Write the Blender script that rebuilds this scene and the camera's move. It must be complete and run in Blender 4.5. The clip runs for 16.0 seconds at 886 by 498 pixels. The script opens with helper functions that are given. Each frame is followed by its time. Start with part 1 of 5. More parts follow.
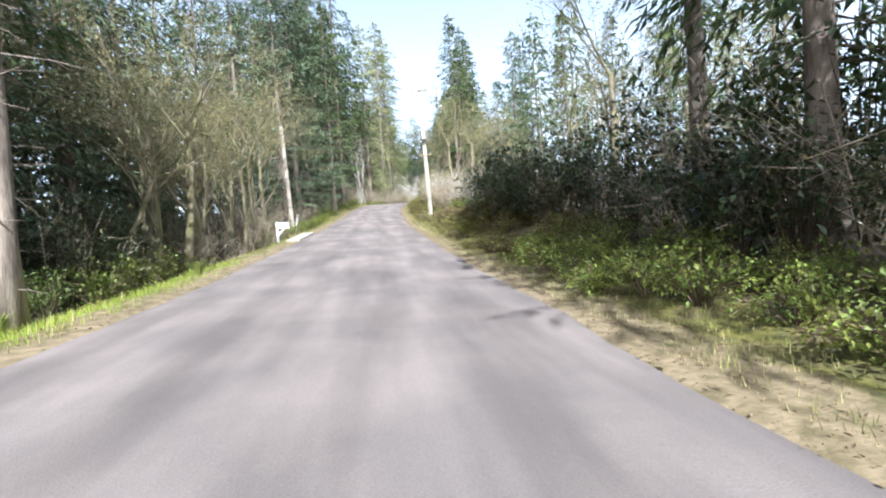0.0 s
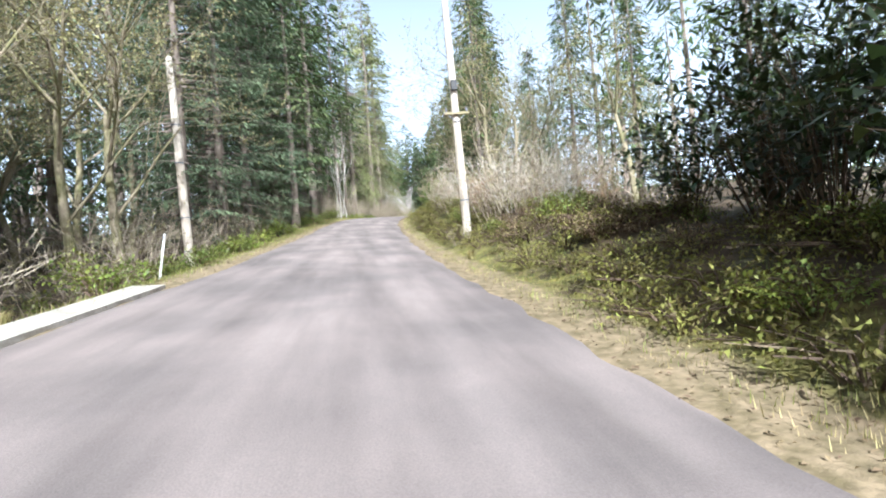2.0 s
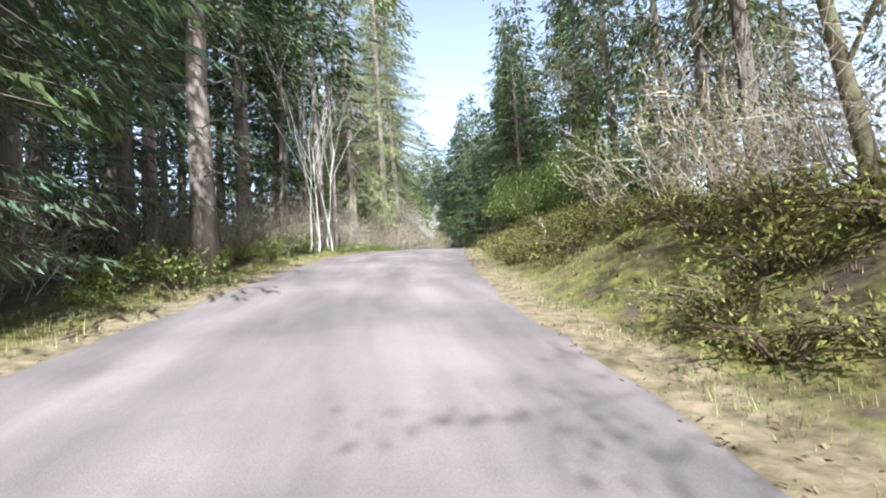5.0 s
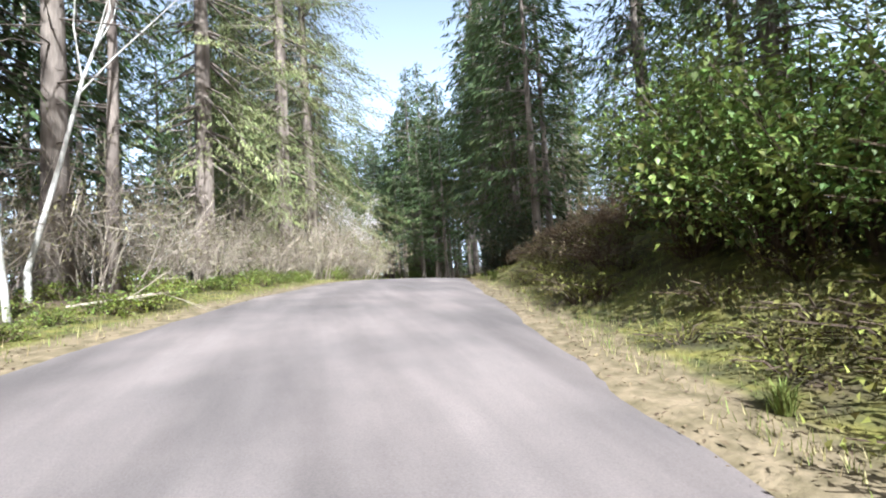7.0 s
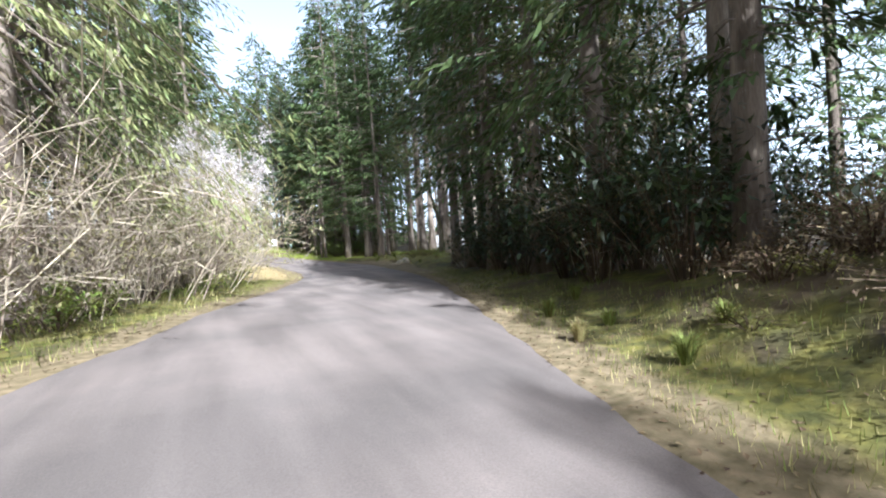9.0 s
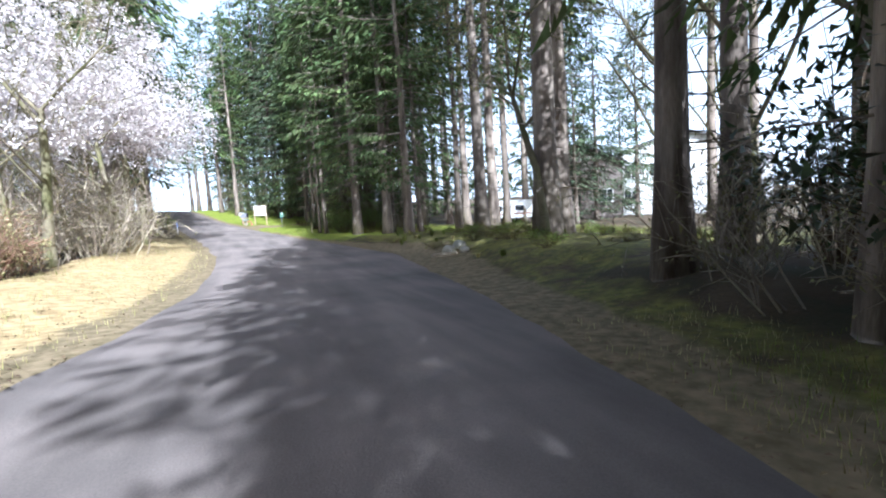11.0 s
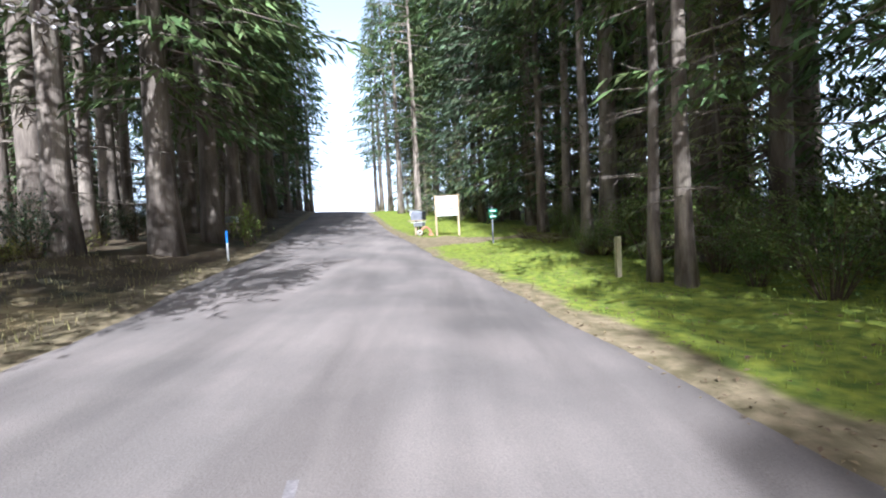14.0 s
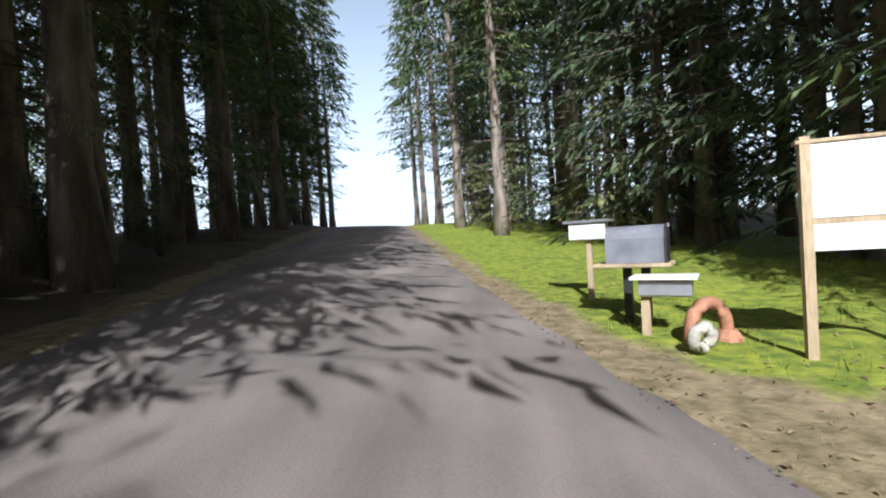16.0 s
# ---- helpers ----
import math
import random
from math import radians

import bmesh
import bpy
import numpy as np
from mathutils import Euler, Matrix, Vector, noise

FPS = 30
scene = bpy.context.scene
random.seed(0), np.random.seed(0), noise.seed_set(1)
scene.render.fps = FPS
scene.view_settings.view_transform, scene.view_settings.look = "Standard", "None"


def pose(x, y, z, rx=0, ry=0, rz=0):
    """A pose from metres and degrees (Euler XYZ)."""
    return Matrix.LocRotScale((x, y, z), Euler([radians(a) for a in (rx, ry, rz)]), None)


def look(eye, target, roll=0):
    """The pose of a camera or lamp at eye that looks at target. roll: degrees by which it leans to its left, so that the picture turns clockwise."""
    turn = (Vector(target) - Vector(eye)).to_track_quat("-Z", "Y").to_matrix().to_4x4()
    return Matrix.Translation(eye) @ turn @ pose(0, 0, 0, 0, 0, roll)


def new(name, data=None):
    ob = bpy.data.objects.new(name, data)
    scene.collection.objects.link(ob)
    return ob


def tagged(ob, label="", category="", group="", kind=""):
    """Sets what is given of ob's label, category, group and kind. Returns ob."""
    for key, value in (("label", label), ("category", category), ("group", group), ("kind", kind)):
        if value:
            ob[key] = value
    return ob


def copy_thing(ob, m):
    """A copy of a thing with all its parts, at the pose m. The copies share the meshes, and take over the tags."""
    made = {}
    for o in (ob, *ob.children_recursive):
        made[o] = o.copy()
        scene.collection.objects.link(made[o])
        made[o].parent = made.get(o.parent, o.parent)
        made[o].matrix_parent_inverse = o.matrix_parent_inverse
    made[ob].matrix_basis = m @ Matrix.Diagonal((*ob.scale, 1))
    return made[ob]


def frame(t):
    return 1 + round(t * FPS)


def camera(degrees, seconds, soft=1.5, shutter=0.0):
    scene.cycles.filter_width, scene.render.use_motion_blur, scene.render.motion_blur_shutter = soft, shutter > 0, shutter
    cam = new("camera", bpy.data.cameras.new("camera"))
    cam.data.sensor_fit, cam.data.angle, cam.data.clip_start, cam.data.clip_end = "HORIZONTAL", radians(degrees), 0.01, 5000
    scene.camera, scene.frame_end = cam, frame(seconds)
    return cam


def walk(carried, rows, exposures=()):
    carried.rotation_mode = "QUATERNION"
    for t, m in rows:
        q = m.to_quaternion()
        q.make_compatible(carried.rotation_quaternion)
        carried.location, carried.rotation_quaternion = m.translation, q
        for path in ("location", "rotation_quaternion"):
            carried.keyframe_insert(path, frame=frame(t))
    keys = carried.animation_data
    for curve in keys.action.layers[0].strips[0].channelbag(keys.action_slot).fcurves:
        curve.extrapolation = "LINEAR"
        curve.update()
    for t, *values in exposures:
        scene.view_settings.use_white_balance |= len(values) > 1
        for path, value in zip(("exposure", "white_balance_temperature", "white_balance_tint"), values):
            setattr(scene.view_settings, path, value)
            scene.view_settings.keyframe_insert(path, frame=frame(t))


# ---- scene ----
# Camera and its drive
cam = camera(88.0, 16.0, soft=2.0)
ROWS = [
    (0.0, 0.00, 0.00, 0.00, -0.96, 3.98, -8.37),
    (0.5, 0.02, 4.68, 0.25, -0.71, 4.39, -9.44),
    (1.0, 0.10, 9.40, 0.54, -0.35, 4.68, -9.62),
    (1.5, 0.22, 14.17, 0.87, 0.27, 4.48, -9.60),
    (2.0, 0.37, 18.99, 1.27, 1.05, 4.13, -9.88),
    (2.5, 0.51, 23.84, 1.71, 1.83, 4.16, -9.74),
    (3.0, 0.64, 28.72, 2.22, 2.28, 3.72, -9.60),
    (3.5, 0.74, 33.61, 2.76, 2.55, 3.24, -8.97),
    (4.0, 0.81, 38.50, 3.33, 3.18, 3.59, -8.54),
    (4.5, 0.88, 43.40, 3.93, 3.74, 3.82, -8.45),
    (5.0, 1.00, 48.30, 4.58, 4.34, 4.11, -8.69),
    (5.5, 1.23, 53.23, 5.25, 4.96, 4.47, -9.96),
    (6.0, 1.64, 58.14, 5.95, 5.48, 4.13, -11.95),
    (6.5, 2.27, 62.98, 6.62, 4.98, 3.49, -14.94),
    (7.0, 3.08, 67.65, 7.22, 3.75, 3.58, -17.46),
    (7.5, 4.05, 72.17, 7.73, 2.67, 3.02, -20.14),
    (8.0, 5.18, 76.60, 8.14, 1.52, 3.07, -22.56),
    (8.5, 6.46, 81.00, 8.44, -0.12, 3.25, -24.78),
    (9.0, 7.88, 85.38, 8.62, -1.54, 3.93, -26.88),
    (9.5, 9.41, 89.78, 8.68, -4.00, 3.96, -28.02),
    (10.0, 10.98, 94.20, 8.64, -4.57, 3.73, -27.58),
    (10.5, 12.50, 98.68, 8.55, -4.93, 3.57, -26.19),
    (11.0, 13.86, 103.24, 8.43, -4.94, 3.46, -23.86),
    (11.5, 14.97, 107.89, 8.31, -5.32, 2.82, -19.59),
    (12.0, 15.76, 112.65, 8.22, -5.22, 2.05, -15.56),
    (12.5, 16.19, 117.49, 8.18, -4.55, 2.65, -10.90),
    (13.0, 16.23, 122.34, 8.22, -3.79, 2.63, -6.39),
    (13.5, 15.94, 127.15, 8.33, -3.28, 2.35, -3.02),
    (14.0, 15.40, 131.87, 8.47, -2.96, 2.83, -0.53),
    (14.5, 14.73, 136.54, 8.62, -2.59, 3.34, 0.96),
    (15.0, 13.97, 141.22, 8.80, -2.18, 4.15, 2.21),
    (15.5, 13.15, 145.90, 9.01, -1.78, 3.97, 3.15),
    (16.0, 12.26, 150.59, 9.26, -1.23, 3.56, 3.81),
]
EXPOSURE = [(0.0, 1.35, 5280, 9), (7.0, 1.4, 5230, 9), (9.0, 1.5, 5230, 9), (11.5, 1.55, 4950, 10), (13.0, 1.5, 5080, 10), (14.5, 1.2, 5180, 9), (16.0, 0.65, 5450, 9)]
walk(cam, [(t, pose(x, y, z, 90 + pitch, roll, yaw)) for t, x, y, z, pitch, roll, yaw in ROWS], EXPOSURE)

# Sun and sky
SUN_AZ, SUN_EL = 178.0, 36.5      # clockwise from +y, above the horizon
world = bpy.data.worlds.new("sky")
scene.world = world
world.use_nodes = True
wn = world.node_tree
sky = wn.nodes.new("ShaderNodeTexSky")
sky.sky_type = "NISHITA"
sky.sun_disc = False
sky.sun_elevation = radians(SUN_EL)
sky.sun_rotation = radians(SUN_AZ)
sky.dust_density = 6.0
sky.air_density = 1.0
sky.ozone_density = 0.6
wn.nodes["Background"].inputs["Strength"].default_value = 0.05
wn.links.new(sky.outputs["Color"], wn.nodes["Background"].inputs["Color"])
# thin white haze, thickest at the horizon all round
coord = wn.nodes.new("ShaderNodeTexCoord")
split = wn.nodes.new("ShaderNodeSeparateXYZ")
wn.links.new(coord.outputs["Generated"], split.inputs["Vector"])
low = wn.nodes.new("ShaderNodeMath")
low.operation, low.use_clamp = "SUBTRACT", True
low.inputs[0].default_value = 1.0
wn.links.new(split.outputs["Z"], low.inputs[1])
veil = wn.nodes.new("ShaderNodeMath")
veil.operation = "POWER"
veil.inputs[1].default_value = 1.7
wn.links.new(low.outputs["Value"], veil.inputs[0])
amount = wn.nodes.new("ShaderNodeMath")
amount.operation = "MULTIPLY"
amount.inputs[1].default_value = 0.92
wn.links.new(veil.outputs["Value"], amount.inputs[0])
haze = wn.nodes.new("ShaderNodeBackground")
haze.inputs["Color"].default_value = (0.92, 0.97, 1.0, 1)
wn.links.new(amount.outputs["Value"], haze.inputs["Strength"])
both = wn.nodes.new("ShaderNodeAddShader")
wn.links.new(wn.nodes["Background"].outputs["Background"], both.inputs[0])
wn.links.new(haze.outputs["Background"], both.inputs[1])
wn.links.new(both.outputs["Shader"], wn.nodes["World Output"].inputs["Surface"])
sun_data = bpy.data.lights.new("sun", "SUN")
sun_data.energy, sun_data.angle, sun_data.color = 5.0, radians(0.55), (1.0, 0.95, 0.87)
sun = new("sun", sun_data)
toward = Vector((math.sin(radians(SUN_AZ)) * math.cos(radians(SUN_EL)), math.cos(radians(SUN_AZ)) * math.cos(radians(SUN_EL)), math.sin(radians(SUN_EL))))
sun.matrix_basis = look(toward * 60 + Vector((10, 70, 0)), (10, 70, 0))

# Materials
def material(name, base, second=None, scale=3.0, fine=40.0, rough=0.8, bump=0.3, metal=0.0, vary=0.0, island=0.0, through_light=0.0, spec=0.3, stretch=None, third=None, grainy=0.4):
    """Two-scale noise between two or three colours, fine relief, per-object and per-leaf variation."""
    m = bpy.data.materials.new(name)
    m.use_nodes = True
    nt = m.node_tree
    n, l = nt.nodes, nt.links
    b = n["Principled BSDF"]
    second = second or tuple(c * 0.7 for c in base)
    co = n.new("ShaderNodeTexCoord")
    mp = n.new("ShaderNodeMapping")
    l.new(co.outputs["Object"], mp.inputs["Vector"])
    if stretch:
        mp.inputs["Scale"].default_value = stretch
    big = n.new("ShaderNodeTexNoise")
    big.inputs["Scale"].default_value, big.inputs["Detail"].default_value = scale, 5
    small = n.new("ShaderNodeTexNoise")
    small.inputs["Scale"].default_value, small.inputs["Detail"].default_value = fine, 4
    l.new(mp.outputs["Vector"], big.inputs["Vector"]), l.new(mp.outputs["Vector"], small.inputs["Vector"])
    ramp = n.new("ShaderNodeValToRGB")
    e = ramp.color_ramp.elements
    e[0].position, e[1].position = 0.36, 0.64
    e[0].color, e[1].color = (*second, 1), (*base, 1)
    if third:
        x = e.new(0.5)
        x.color = (*third, 1)
    l.new(big.outputs["Fac"], ramp.inputs["Fac"])
    grain = n.new("ShaderNodeMapRange")
    grain.inputs["To Min"].default_value, grain.inputs["To Max"].default_value = 1 - grainy, 1 + grainy
    l.new(small.outputs["Fac"], grain.inputs["Value"])
    hsv = n.new("ShaderNodeHueSaturation")
    l.new(ramp.outputs["Color"], hsv.inputs["Color"])
    value = grain.outputs["Result"]
    for source, amount in (("object", vary), ("island", island)):
        if amount:
            node = n.new("ShaderNodeObjectInfo" if source == "object" else "ShaderNodeNewGeometry")
            rnd = node.outputs["Random"] if source == "object" else node.outputs["Random Per Island"]
            r = n.new("ShaderNodeMapRange")
            r.inputs["To Min"].default_value, r.inputs["To Max"].default_value = 1 - amount, 1 + amount
            l.new(rnd, r.inputs["Value"])
            mul = n.new("ShaderNodeMath")
            mul.operation = "MULTIPLY"
            l.new(value, mul.inputs[0]), l.new(r.outputs["Result"], mul.inputs[1])
            value = mul.outputs["Value"]
            if source == "island":
                h = n.new("ShaderNodeMapRange")
                h.inputs["To Min"].default_value, h.inputs["To Max"].default_value = 0.5 - 0.06 * amount, 0.5 + 0.06 * amount
                l.new(rnd, h.inputs["Value"]), l.new(h.outputs["Result"], hsv.inputs["Hue"])
    l.new(value, hsv.inputs["Value"])
    l.new(hsv.outputs["Color"], b.inputs["Base Color"])
    b.inputs["Roughness"].default_value, b.inputs["Metallic"].default_value = rough, metal
    b.inputs["Specular IOR Level"].default_value = spec
    if bump:
        bp = n.new("ShaderNodeBump")
        bp.inputs["Strength"].default_value, bp.inputs["Distance"].default_value = bump, 0.02
        l.new(small.outputs["Fac"], bp.inputs["Height"]), l.new(bp.outputs["Normal"], b.inputs["Normal"])
    if through_light:
        tr = n.new("ShaderNodeBsdfTranslucent")
        mix = n.new("ShaderNodeMixShader")
        mix.inputs["Fac"].default_value = through_light
        l.new(hsv.outputs["Color"], tr.inputs["Color"])
        l.new(b.outputs["BSDF"], mix.inputs[1]), l.new(tr.outputs["BSDF"], mix.inputs[2])
        l.new(mix.outputs["Shader"], n["Material Output"].inputs["Surface"])
    return m


M = {
    "asphalt": material("weathered_asphalt", (0.225, 0.186, 0.164), (0.155, 0.131, 0.117), 0.5, 70, 0.9, 0.3, third=(0.192, 0.16, 0.142), grainy=0.3),
    "worn_paint": material("worn_road_paint", (0.25, 0.22, 0.215), (0.17, 0.145, 0.14), 9, 60, 0.85, 0.2),
    "soil": material("leaf_litter_soil", (0.12, 0.085, 0.05), (0.055, 0.05, 0.025), 0.6, 14, 0.95, 1.0, third=(0.085, 0.06, 0.035)),
    "grass": material("grass_blades", (0.27, 0.27, 0.07), (0.14, 0.17, 0.035), 0.7, 20, 0.7, 0, island=0.45, through_light=0.3),
    "lush": material("lush_lawn_blades", (0.34, 0.37, 0.045), (0.17, 0.23, 0.03), 0.7, 20, 0.7, 0, island=0.4, through_light=0.3),
    "dry": material("dry_grass_blades", (0.5, 0.4, 0.2), (0.3, 0.27, 0.1), 0.7, 20, 0.8, 0, island=0.35, through_light=0.2),
    "fir": material("fir_needles", (0.15, 0.185, 0.065), (0.06, 0.09, 0.033), 0.5, 9, 0.6, 0, vary=0.3, island=0.5, through_light=0.28),
    "fir_blue": material("blue_green_fir_needles", (0.18, 0.22, 0.115), (0.07, 0.1, 0.055), 0.5, 9, 0.6, 0, vary=0.25, island=0.5, through_light=0.26),
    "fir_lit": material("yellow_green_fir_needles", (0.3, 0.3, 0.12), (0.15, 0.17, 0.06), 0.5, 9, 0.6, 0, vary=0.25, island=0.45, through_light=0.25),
    "bark": material("furrowed_fir_bark", (0.29, 0.235, 0.185), (0.11, 0.085, 0.068), 3.0, 26, 0.95, 1.0, vary=0.25, stretch=(1, 1, 0.2)),
    "bare": material("mossy_bare_wood", (0.27, 0.22, 0.15), (0.15, 0.14, 0.06), 2.2, 30, 0.9, 0.6, vary=0.3, stretch=(1, 1, 0.35)),
    "alder": material("pale_alder_bark", (0.56, 0.52, 0.45), (0.34, 0.31, 0.25), 3, 26, 0.85, 0.5, vary=0.15, stretch=(1, 1, 0.5)),
    "brush": material("tan_brush_twigs", (0.42, 0.345, 0.26), (0.26, 0.21, 0.15), 2, 30, 0.9, 0, vary=0.25, island=0.3),
    "cane": material("brown_stems", (0.15, 0.105, 0.07), (0.09, 0.065, 0.04), 2, 30, 0.9, 0, vary=0.25, island=0.3),
    "redbrush": material("russet_brush_twigs", (0.33, 0.2, 0.13), (0.22, 0.13, 0.08), 2, 30, 0.9, 0, vary=0.2, island=0.3),
    "catkin": material("pale_yellow_catkins", (0.46, 0.42, 0.19), (0.34, 0.31, 0.13), 0.6, 12, 0.8, 0, vary=0.2, island=0.35, through_light=0.35),
    "bud": material("lichen_and_buds", (0.34, 0.3, 0.14), (0.22, 0.2, 0.09), 0.6, 12, 0.8, 0, vary=0.3, island=0.4, through_light=0.3),
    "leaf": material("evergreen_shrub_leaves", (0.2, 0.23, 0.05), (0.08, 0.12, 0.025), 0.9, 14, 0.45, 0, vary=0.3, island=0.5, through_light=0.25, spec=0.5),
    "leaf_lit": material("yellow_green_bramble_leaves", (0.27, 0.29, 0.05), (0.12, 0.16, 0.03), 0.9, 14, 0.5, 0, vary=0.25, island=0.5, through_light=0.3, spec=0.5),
    "leaf_dark": material("dark_holly_leaves", (0.055, 0.075, 0.022), (0.025, 0.04, 0.013), 0.9, 14, 0.35, 0, vary=0.2, island=0.5, through_light=0.12, spec=0.5),
    "bracken": material("dead_brown_bracken", (0.27, 0.19, 0.11), (0.15, 0.105, 0.06), 0.9, 14, 0.8, 0, vary=0.3, island=0.4, through_light=0.2),
    "fern": material("bank_moss_and_ferns", (0.25, 0.24, 0.05), (0.14, 0.12, 0.035), 0.9, 14, 0.7, 0, vary=0.3, island=0.5, through_light=0.2),
    "petal": material("white_blossom", (0.82, 0.76, 0.74), (0.7, 0.62, 0.6), 1, 14, 0.7, 0, island=0.15, through_light=0.35),
    "pole": material("bleached_pole_wood", (0.62, 0.55, 0.45), (0.42, 0.35, 0.27), 3, 30, 0.85, 0.5, stretch=(1, 1, 0.12)),
    "plank": material("weathered_plank", (0.5, 0.38, 0.24), (0.33, 0.24, 0.15), 3, 30, 0.8, 0.4, stretch=(1, 1, 0.2)),
    "white": material("white_paint", (0.8, 0.79, 0.76), (0.68, 0.66, 0.62), 2, 30, 0.6, 0.1, grainy=0.07),
    "panel": material("white_board", (0.82, 0.82, 0.82), (0.76, 0.76, 0.77), 1.5, 20, 0.45, 0.05, grainy=0.07),
    "metal": material("galvanised_steel", (0.5, 0.5, 0.52), (0.38, 0.38, 0.4), 4, 60, 0.4, 0.1, metal=0.7, grainy=0.07),
    "greymetal": material("grey_painted_steel", (0.22, 0.22, 0.24), (0.15, 0.15, 0.17), 4, 60, 0.5, 0.1, grainy=0.07),
    "black": material("black_paint", (0.02, 0.02, 0.022), (0.035, 0.033, 0.03), 4, 40, 0.5, 0.1, grainy=0.07),
    "blue": material("blue_reflector", (0.05, 0.2, 0.6), (0.04, 0.15, 0.5), 4, 40, 0.4, 0, grainy=0.07),
    "green": material("green_sign_enamel", (0.02, 0.16, 0.08), (0.02, 0.12, 0.06), 4, 40, 0.4, 0, grainy=0.07),
    "orange": material("orange_flag_plastic", (0.8, 0.22, 0.06), (0.7, 0.16, 0.04), 4, 40, 0.5, 0, grainy=0.07),
    "terracotta": material("rusty_brown_steel", (0.4, 0.19, 0.11), (0.28, 0.13, 0.08), 4, 30, 0.7, 0.3),
    "stone": material("pale_boulder", (0.5, 0.46, 0.38), (0.34, 0.31, 0.25), 1.8, 20, 0.9, 0.8),
    "log": material("weathered_log", (0.45, 0.38, 0.28), (0.28, 0.23, 0.16), 3, 24, 0.9, 0.6),
    "siding": material("grey_barn_siding", (0.22, 0.185, 0.16), (0.15, 0.125, 0.11), 1.5, 30, 0.8, 0.3),
    "wallwhite": material("white_wall_siding", (0.8, 0.8, 0.78), (0.72, 0.72, 0.7), 1.5, 30, 0.7, 0.1, grainy=0.07),
    "roof": material("grey_roofing", (0.13, 0.12, 0.12), (0.08, 0.08, 0.08), 2, 40, 0.85, 0.4),
    "glass": material("window_glass", (0.03, 0.035, 0.04), (0.03, 0.03, 0.035), 2, 10, 0.08, 0, spec=0.6, grainy=0.07),
    "rubber": material("black_rubber", (0.025, 0.025, 0.025), (0.04, 0.04, 0.038), 3, 40, 0.8, 0.2),
}


# Mesh helpers
def mesh_of(name, verts, faces, mat, smooth=False):
    me = bpy.data.meshes.new(name)
    me.from_pydata(verts, [], faces)
    me.materials.append(mat)
    if smooth:
        me.polygons.foreach_set("use_smooth", [True] * len(me.polygons))
    me.update()
    return me


def part(name, verts, faces, mat, parent=None, label="", smooth=False):
    ob = new(name, mesh_of(name, verts, faces, mat, smooth))
    if parent:
        ob.parent = parent
    return tagged(ob, label)


class Soup:
    """Gathers vertices and faces of one mesh."""
    def __init__(self):
        self.v, self.f = [], []

    def tube(self, points, radii, sides=6, cap=True):
        base = len(self.v)
        n = len(points)
        for i, (p, r) in enumerate(zip(points, radii)):
            d = (Vector(points[min(i + 1, n - 1)]) - Vector(points[max(i - 1, 0)])).normalized()
            a = d.orthogonal().normalized()
            b = d.cross(a)
            for s in range(sides):
                w = 2 * math.pi * s / sides
                self.v.append(tuple(Vector(p) + (a * math.cos(w) + b * math.sin(w)) * r))
        for i in range(n - 1):
            for s in range(sides):
                q = base + i * sides
                self.f.append((q + s, q + (s + 1) % sides, q + sides + (s + 1) % sides, q + sides + s))
        if cap:
            self.f.append(tuple(base + (n - 1) * sides + s for s in range(sides)))
            self.f.append(tuple(base + s for s in reversed(range(sides))))

    def leaf(self, p, d, width, up, fold=0.0):
        """A pointed blade from p along d, folded along its rib."""
        base = len(self.v)
        d = Vector(d)
        side = d.cross(up)
        if side.length < 1e-5:
            side = d.orthogonal()
        side.normalize()
        mid = Vector(p) + d * 0.45
        lift = Vector(up) * fold
        self.v += [tuple(p), tuple(mid + side * width + lift), tuple(Vector(p) + d), tuple(mid - side * width + lift)]
        self.f += [(base, base + 1, base + 2), (base, base + 2, base + 3)]

    def spike(self, p, d, width, up):
        """A narrow pointed sliver from p along d."""
        base = len(self.v)
        d = Vector(d)
        side = d.cross(up)
        if side.length < 1e-5:
            side = d.orthogonal()
        side = side.normalized() * width
        p = Vector(p)
        self.v += [tuple(p - side), tuple(p + d * 0.35 + side), tuple(p + d)]
        self.f.append((base, base + 1, base + 2))

    def box(self, x0, y0, z0, x1, y1, z1, m=None, bevel=0.0):
        base = len(self.v)
        b = bevel
        rings = [(z0, b), (z0 + b, 0), (z1 - b, 0), (z1, b)] if b else [(z0, 0), (z1, 0)]
        for z, i in rings:
            for x, y in ((x0 + i, y0 + i), (x1 - i, y0 + i), (x1 - i, y1 - i), (x0 + i, y1 - i)):
                p = Vector((x, y, z))
                self.v.append(tuple(m @ p if m else p))
        k = len(rings)
        for r in range(k - 1):
            for s in range(4):
                q = base + r * 4
                self.f.append((q + s, q + (s + 1) % 4, q + 4 + (s + 1) % 4, q + 4 + s))
        self.f.append((base + 3, base + 2, base + 1, base))
        q = base + (k - 1) * 4
        self.f.append((q, q + 1, q + 2, q + 3))


def add(soup, name, mat, parent=None, label="", smooth=False):
    return part(name, soup.v, soup.f, M[mat] if isinstance(mat, str) else mat, parent, label, smooth)


